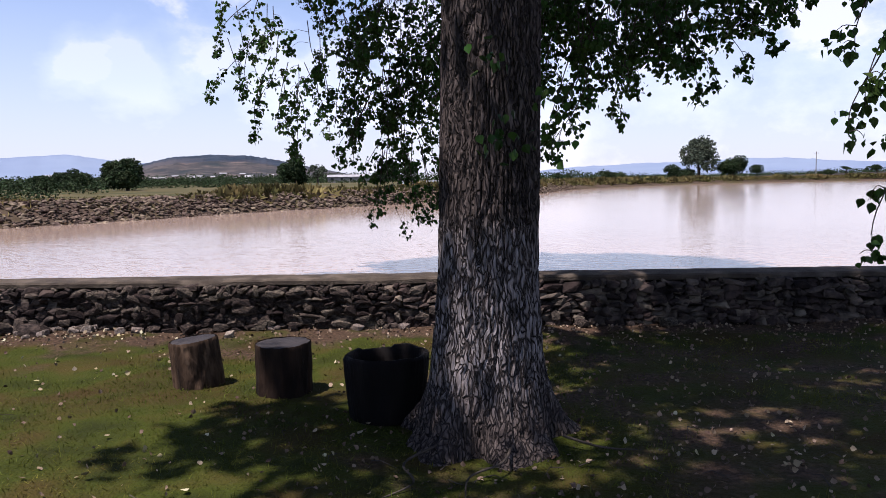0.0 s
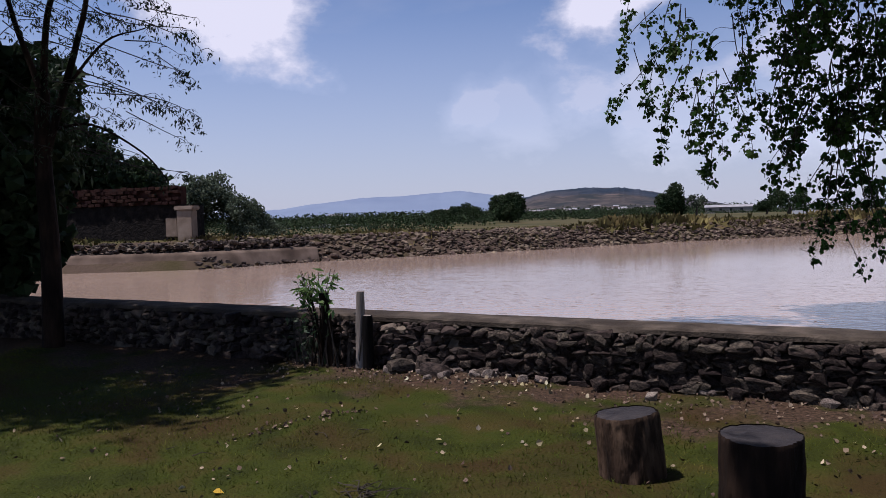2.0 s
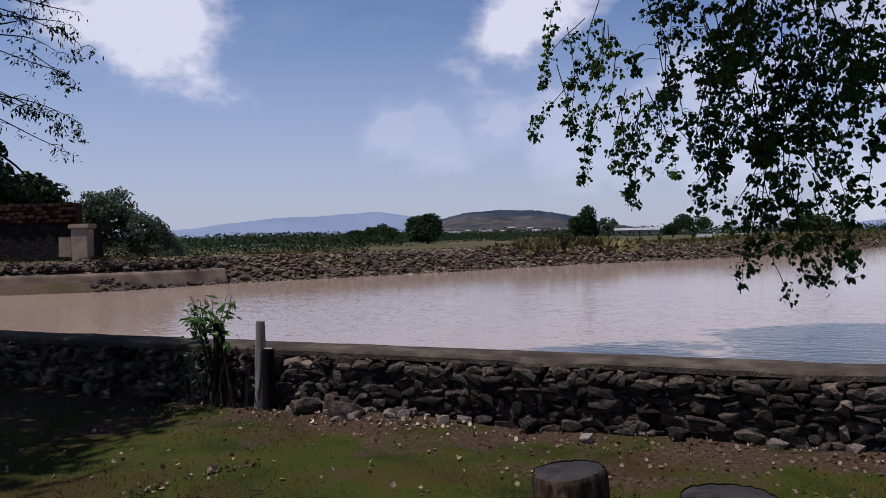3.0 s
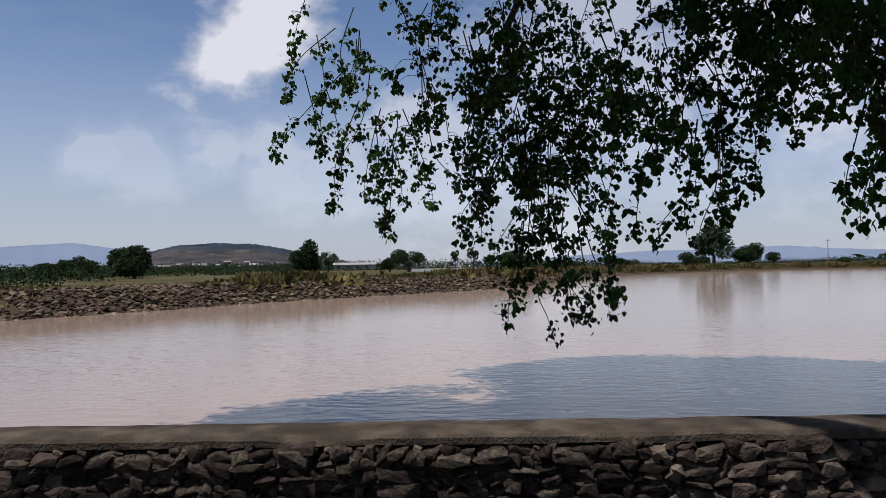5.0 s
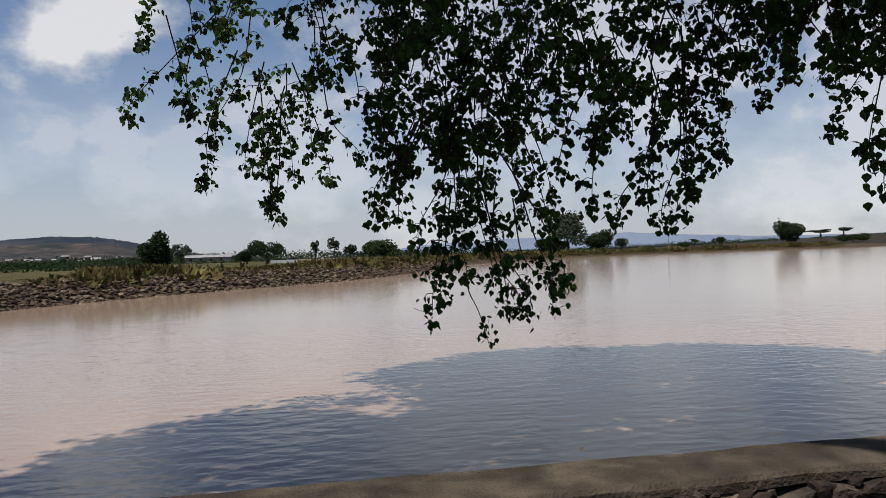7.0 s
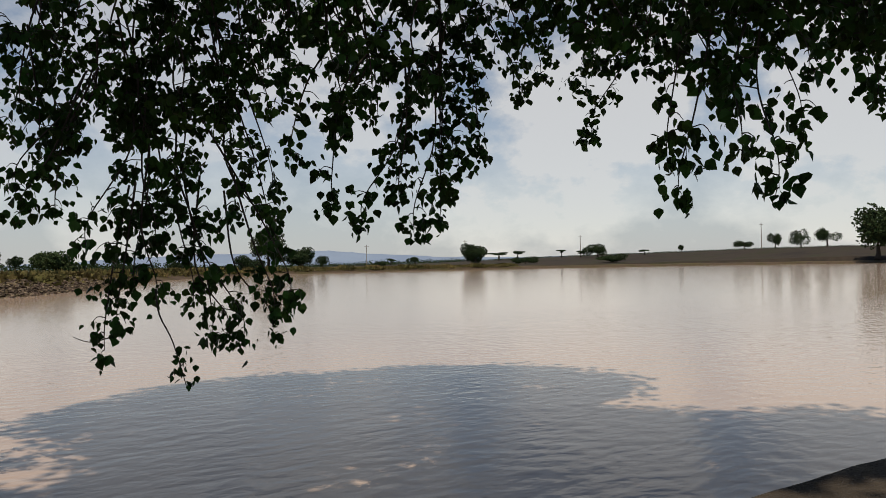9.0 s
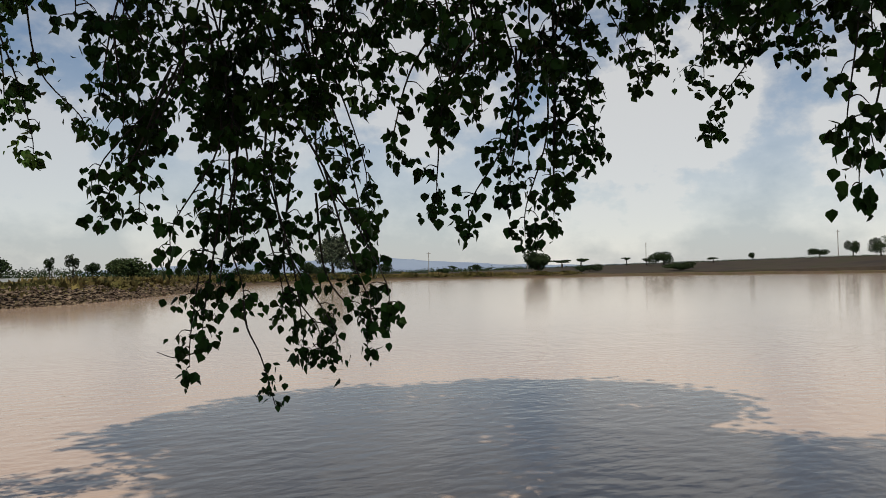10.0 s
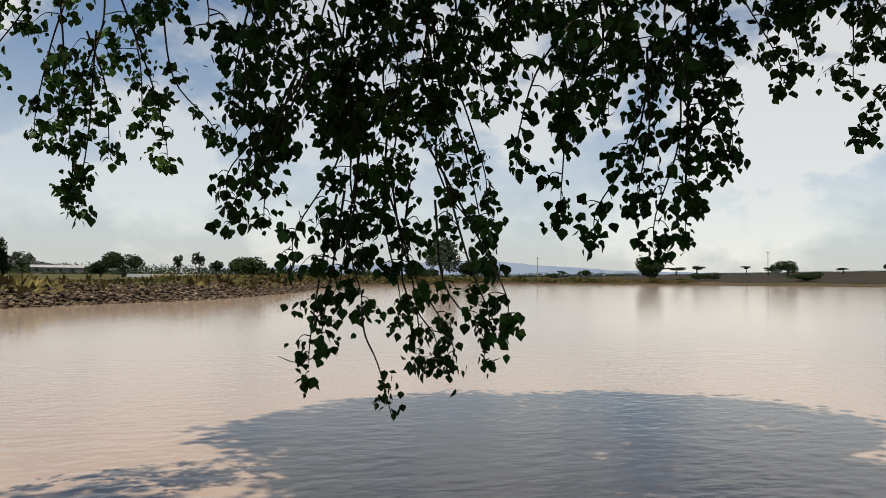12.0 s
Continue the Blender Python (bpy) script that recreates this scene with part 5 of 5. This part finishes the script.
# ---- loose rocks at the wall's foot ----
ROCKS = [(-3.95, 7.98, 0.34, 0.14), (-4.38, 8.02, 0.3, 0.16), (-4.15, 8.08, 0.2, 0.2), (-6.0, 8.08, 0.34, 0.12), (-3.5, 8.02, 0.2, 0.12), (-2.4, 8.0, 0.16, 0.1), (-1.3, 7.98, 0.14, 0.09), (1.7, 7.85, 0.16, 0.1), (2.6, 7.8, 0.2, 0.1)]
for i, (x, y, s, h) in enumerate(ROCKS):
    rock = tagged(new("rock", STONES[(i * 3 + 1) % 14]), "fallen angular basalt rock at the wall's foot", "rock", "fallen rocks")
    rock.matrix_basis = pose(x, y, h * 0.38, -12, 6, i * 47) @ Matrix.Diagonal((s, s * 0.75, h, 1))


STONE_PALE = material("pale_fieldstone", [(0.1, 0.082, 0.07), (0.19, 0.155, 0.13), (0.29, 0.24, 0.205)], 9, 8, (0.8, 0.95), 0.7, 40, vary=0.4)
PALE_STONES = [rough_stone(40 + i, STONE_PALE) for i in range(5)]
rock_rng = random.Random(19)
for i in range(34):
    x = rock_rng.gauss(-3.75, 0.5) if i < 26 else rock_rng.uniform(-2.6, 1.0)
    y, w = wall_front(x) - abs(rock_rng.gauss(0.03, 0.13)), rock_rng.uniform(0.05, 0.15)
    rock = tagged(new("rock", PALE_STONES[i % 5]), "small pale stone among litter at the wall's foot", "rock", "pale stones")
    rock.matrix_basis = pose(x, y, float(land_height(np.array(x), np.array(y))) + w * 0.18, rock_rng.uniform(-20, 20), rock_rng.uniform(-20, 20), rock_rng.random() * 360) @ Matrix.Diagonal((w, w * 0.8, w * 0.6, 1))


# ---- the ruined building across the water ----
def build_ruin():
    ob = empty("ruined_building", (-23.65, 25.0, 0.0), "roofless ruin of dark rubble and red brick at the water", "building", turn=8)
    for x0, x1, y0, y1 in ((-11.5, -0.45, 0.0, 0.5), (-11.5, -11.0, 0.5, 1.6), (-0.95, -0.45, 0.5, 1.6), (-11.0, -0.95, 1.1, 1.6)):
        bm = bmesh.new()
        box(bm, x0, x1, y0, y1, -1.2, 2.35, 0.03)
        part("wall", bm_mesh("wall", bm, DARK_RUBBLE), ob, "dark rubble wall")
    # courses of brick along the top
    bm = bmesh.new()
    box(bm, -0.5, 0.5, -0.5, 0.5, -0.5, 0.5, 0.06)
    brick = bm_mesh("brick", bm, BRICK)
    rng = random.Random(4)
    band = part("brick_band", bm_mesh("brick_band", bm_strip(), BRICK), ob, "worn red brick courses")
    for row in range(5):
        x = -10.4 + (row % 2) * 0.17
        while x < -0.5:
            if rng.random() > 0.22:
                part("brick", brick, band, at=pose(x, -0.03 + rng.uniform(-0.03, 0.02), 2.43 + row * 0.155 + rng.uniform(-0.02, 0.02), 0, rng.uniform(-4, 4), rng.uniform(-5, 5)) @ Matrix.Diagonal((0.31, 0.2, 0.13, 1)))
            x += 0.345
    # plastered pier at the corner
    bm = bmesh.new()
    box(bm, -0.6, 0.15, -0.1, 0.28, -0.5, 2.1, 0.03)
    box(bm, -0.68, 0.24, -0.16, 0.34, 2.1, 2.28, 0.03)
    part("pier", bm_mesh("pier", bm, PLASTER), ob, "pale plastered corner pier with a cap")
    bm = bmesh.new()
    box(bm, -1.2, -0.62, -0.04, 0.05, 1.0, 1.8, 0.03)
    part("plaster_patch", bm_mesh("plaster_patch", bm, PLASTER), ob, "peeling plaster patch")


def bm_strip():
    bm = bmesh.new()
    box(bm, -11.5, -0.46, 0.03, 0.46, 2.35, 3.1, 0.03)
    return bm


build_ruin()


def build_footing():
    """Plastered footing and stone courses where the ruin meets the water."""
    ob = tagged(new("wall_footing"), "stained plaster footing with stone courses above the water", "wall", kind="structure")
    pts = [(-40, 13.2), (-31.4, 18.2), (-25.4, 21.8), (-22.0, 24.2), (-20.0, 28.3)]
    line = bend([(x, y, 0) for x, y in pts], 8)
    rows = [(-0.9, -0.9), (-0.62, -0.2), (-0.45, 0.3), (-0.38, 0.42), (0.0, 0.46), (0.6, 0.5)]
    verts, faces = [], []
    for i, p in enumerate(line):
        d = (line[min(i + 1, len(line) - 1)] - line[max(i - 1, 0)]).normalized()
        n = Vector((-d.y, d.x, 0))
        for o, z in rows:
            j = 0.05 * noise.noise(p * 0.8 + Vector((0, 0, z)))
            verts.append((p.x + n.x * (o + j), p.y + n.y * (o + j), z))
    k = len(rows)
    for i in range(len(line) - 1):
        for a in range(k - 1):
            faces.append((i * k + a, (i + 1) * k + a, (i + 1) * k + a + 1, i * k + a + 1))
    part("slope", mesh_of("slope", verts, faces, FOOTING, True), ob)
    rng = random.Random(14)
    soup = Soup()
    for i in range(len(line) - 1):
        p, p2 = line[i], line[i + 1]
        d = (p2 - p).normalized()
        n = Vector((-d.y, d.x, 0))
        for _ in range(int((p2 - p).length * 46)):
            q = p.lerp(p2, rng.random()) + n * rng.uniform(-0.22, 0.4)
            v, f = STONE_ARRAYS[rng.randrange(14)]
            a = np.array(pose(q.x, q.y, rng.uniform(0.32, 0.8), rng.uniform(-15, 15), rng.uniform(-15, 15), rng.random() * 360) @ Matrix.Diagonal((rng.uniform(0.12, 0.3), 0.22, rng.uniform(0.08, 0.16), 1)))
            soup.add(v @ a[:3, :3].T + a[:3, 3], f)
    rest = part("stonework", soup.mesh("stonework", STONE_WALL), ob)
    rest["kind"] = "stuff"


build_footing()


# ---- far houses, greenhouse, poles ----
def far_house(az, dist, w, d, h, roof_h, label, wall=WHITE_WALL, roof=ROOF, z=0.5, turn=0):
    a = radians(az)
    ob = empty("house", (FAR_EYE[0] + math.sin(a) * dist, FAR_EYE[1] + math.cos(a) * dist, z), label, "house", "far houses", turn=turn - az)
    bm = bmesh.new()
    box(bm, -w / 2, w / 2, -d / 2, d / 2, -0.5, h)
    part("wall", bm_mesh("wall", bm, wall), ob)
    v = [(-w / 2 - 0.3, -d / 2 - 0.3, h), (w / 2 + 0.3, -d / 2 - 0.3, h), (w / 2 + 0.3, d / 2 + 0.3, h), (-w / 2 - 0.3, d / 2 + 0.3, h), (-w / 2 - 0.3, 0, h + roof_h), (w / 2 + 0.3, 0, h + roof_h)]
    part("roof", mesh_of("roof", v, [(0, 1, 5, 4), (2, 3, 4, 5), (0, 4, 3), (1, 2, 5), (3, 2, 1, 0)], roof), ob)
    for k in range(max(1, int(w // 4))):
        bm = bmesh.new()
        x = -w / 2 + 2 + k * 4
        box(bm, x - 0.5, x + 0.5, -d / 2 - 0.06, -d / 2 + 0.02, h * 0.35, h * 0.75)
        part("window", bm_mesh("window", bm, DARK_GLASS), ob)


far_house(-16.2, 520, 9, 8, 4, 1.6, "white farmhouse among trees below the hill")
far_house(-12.4, 560, 6, 7, 4, 1.4, "small white farmhouse among trees", z=1.0)
far_house(-18.6, 600, 8, 7, 4, 1.2, "small pale house among trees", z=1.0)
far_house(-5.0, 330, 18, 9, 2.2, 1.0, "long low white shed on the flat land", z=0.8)
EARTH_WALL = material("earthen_house_wall", [(0.2, 0.14, 0.11), (0.32, 0.24, 0.19)], 0.4, 4, (0.8, 0.9), 0.1, 3)
for az, dist, w, h, wall, label in ((-19.3, 930, 9, 5, WHITE_WALL, "white house at the foot of the hill"), (-17.6, 960, 9, 5, EARTH_WALL, "earth-coloured house at the foot of the hill"),
                                    (-16.9, 905, 8, 5, WHITE_WALL, "white house at the foot of the hill"), (-15.1, 940, 10, 5, EARTH_WALL, "long earth-coloured house on the hill's slope"),
                                    (-14.3, 985, 10, 7, WHITE_WALL, "white two-storey house on the hill's slope"), (-13.4, 915, 11, 5, EARTH_WALL, "long earth-coloured house on the hill's slope"),
                                    (-12.9, 965, 9, 7, EARTH_WALL, "tall earth-coloured house on the hill's slope"), (-11.6, 925, 10, 5, WHITE_WALL, "white house at the foot of the hill"), (-10.9, 955, 9, 5, EARTH_WALL, "earth-coloured house at the foot of the hill")):
    far_house(az, dist, w * 0.8, 8, h * 0.75, 1.2, label, wall, z=0.6 + (dist - 880) * 0.06)
far_house(-34.0, 640, 12, 8, 5, 1.6, "pale house in the distant woods", z=0.5)
far_house(-25.5, 640, 9, 8, 6, 1.4, "pale house in the distant woods", z=1.5)


def build_greenhouse(az, dist, w, d, h, label):
    a = radians(az)
    ob = empty("greenhouse", (FAR_EYE[0] + math.sin(a) * dist, FAR_EYE[1] + math.cos(a) * dist, 0.5), label, "greenhouse", turn=-az)
    spans = 4
    for s in range(spans):
        verts, faces = [], []
        x0 = -w / 2 + s * w / spans
        for k in range(9):
            t = math.pi * k / 8
            for y in (-d / 2, d / 2):
                verts.append((x0 + w / spans * (0.5 - 0.5 * math.cos(t)), y, h * 0.55 + h * 0.45 * math.sin(t)))
        for k in range(8):
            faces.append((2 * k, 2 * k + 2, 2 * k + 3, 2 * k + 1))
        part("roof_vault", mesh_of("roof_vault", verts, faces, WHITE_SHEET, True), ob)
    bm = bmesh.new()
    box(bm, -w / 2, w / 2, -d / 2, d / 2, -0.4, h * 0.56)
    part("side_sheet", bm_mesh("side_sheet", bm, WHITE_SHEET), ob)


build_greenhouse(1.8, 165, 14, 6, 1.2, "low white plastic greenhouse on the flat land")
build_greenhouse(-36, 110, 17, 6, 0.45, "long low white plastic tunnel behind the bank")


def build_pole(az, dist, z, h):
    a = radians(az)
    ob = empty("utility_pole", (FAR_EYE[0] + math.sin(a) * dist, FAR_EYE[1] + math.cos(a) * dist, z), "thin wooden utility pole on the skyline", "pole", "utility poles")
    v, f = tube([(0, 0, -0.2), (0, 0, h)], [0.14, 0.09], 7)
    part("pole", mesh_of("pole", v, f, POST_WOOD, True), ob)
    v, f = tube([(-0.8, 0, h - 0.5), (0.8, 0, h - 0.5)], [0.06, 0.06], 5)
    part("crossarm", mesh_of("crossarm", v, f, POST_WOOD), ob)


for az, z, h in ((28.8, 1.2, 7.0), (36.2, 2.3, 7.0), (44.8, 3.3, 7.0), (57.3, 4.8, 8.0)):
    build_pole(az, 262, z, h)


# ---- lawn details ----
def build_grass():
    g = np.random.default_rng(12)
    n = 270000
    x = g.uniform(-9.5, 5.5, n)
    y = 1.2 + (wall_front(x) - 1.3) * g.random(n) ** 0.9
    thick = np.array([noise.noise((a * 0.8, b * 0.8, 0)) + 0.5 * noise.noise((a * 2.9, b * 2.9, 4)) for a, b in zip(x, y)])
    near_wall = np.clip((wall_front(x) - y) / 1.3, 0, 1)
    ok = (thick + g.uniform(-0.25, 0.45, n) > -0.02 + 0.95 * (1 - near_wall) + 0.2 * np.clip((x - 0.2) / 1.5, 0, 1)) & (np.hypot(x - 0.46, y - 4.72) > 0.45)
    x, y = x[ok], y[ok]
    z = land_height(x, y) - 0.004
    blade = (np.array([(-0.07, 0, 0), (0.07, 0, 0), (0.03, 0.45, 0.9)]), np.array([(0, 1, 2)]))
    v, f = scatter(np.stack([x, y, z], -1), g.uniform(0.018, 0.048, len(x)), g, blade, 0.0)
    tagged(new("lawn_grass", mesh_of("lawn_grass", v, f, GRASS)), "short worn green and straw-coloured grass", "grass", kind="stuff")


def build_litter():
    g = np.random.default_rng(15)
    spots = [(g.uniform(-7, 3.5), g.uniform(1.5, 7.4)) for _ in range(120)] + [(g.normal(-2.6, 0.5), g.normal(6.6, 0.3)) for _ in range(14)] + [(g.normal(-3.3, 0.5), 7.75 + g.normal(0, 0.1)) for _ in range(45)]
    arr = np.array(spots)
    z = land_height(arr[:, 0], arr[:, 1]) + g.uniform(0.012, 0.03, len(arr))
    v, f = scatter(np.column_stack([arr, z]), g.uniform(0.02, 0.05, len(arr)), g, droop=0.0)
    tagged(new("fallen_leaves", mesh_of("fallen_leaves", v, f, DRY_LEAF)), "scattered dry yellow and pale leaves on the lawn", "leaves", kind="stuff")
    spots = [(x, wall_front(x) - abs(g.normal(0.0, 0.4))) for x in g.uniform(-6, 5, 1500)]
    spots += [(0.9 + g.normal(0, 1.3), 4.5 + g.normal(0, 1.3)) for _ in range(900)] + [(g.uniform(0.5, 5), g.uniform(2, 7.5)) for _ in range(900)]
    spots += [(g.uniform(-7, 1), g.uniform(2, 7.5)) for _ in range(700)]
    spots += [(-4.4 + 0.5 * t + g.normal(0, 0.035), 5.6 + 0.95 * t + g.normal(0, 0.03)) for t in g.random(90)]
    arr = np.array([p for p in spots if math.hypot(p[0] - 0.43, p[1] - 4.72) > 0.5])
    z = land_height(arr[:, 0], arr[:, 1]) + g.uniform(0.006, 0.02, len(arr))
    v, f = scatter(np.column_stack([arr, z]), g.uniform(0.012, 0.038, len(arr)), g, droop=0.0)
    tagged(new("bark_litter", mesh_of("bark_litter", v, f, CHIPS)), "brown bark chips and crumbled leaves on bare soil", "litter", kind="stuff")
    soup = Soup()
    rng = random.Random(31)
    for _ in range(70):
        x, y = rng.choice([(rng.gauss(-2.94, 0.08), rng.gauss(5.06, 0.05)), (rng.gauss(0.6, 0.9), rng.gauss(3.7, 0.5)), (rng.uniform(-6, 3), rng.uniform(2, 7.4))])
        a, l = rng.uniform(0, 6.28), rng.uniform(0.05, 0.2)
        z = float(land_height(np.array(x), np.array(y))) + 0.015
        soup.add(*tube([(x, y, z), (x + l * 0.5 * math.cos(a), y + l * 0.5 * math.sin(a), z + rng.uniform(0, 0.03)), (x + l * math.cos(a + 0.3), y + l * math.sin(a + 0.3), z)], [0.004, 0.003, 0.0015], 4))
    tagged(new("fallen_twigs", soup.mesh("fallen_twigs", TWIG)), "thin dry twigs lying on the lawn", "twigs", kind="stuff")


def build_yellow_leaf():
    mat = material("yellow_leaf", [(0.5, 0.3, 0.03), (0.62, 0.42, 0.06)], 20, 4, (0.5, 0.7), 0.3, 60, through_light=0.2)
    ob = new("fallen_leaf", mesh_of("fallen_leaf", HEART_V * np.array((1, 1, 1.6)), HEART_F, mat))
    ob.matrix_basis = pose(-3.81, 4.83, float(land_height(np.array(-3.81), np.array(4.79))) + 0.018, 6, -8, 115) @ Matrix.Scale(0.06, 4)
    tagged(ob, "single bright yellow leaf lying on the grass", "leaf")


build_grass()
build_litter()
build_yellow_leaf()
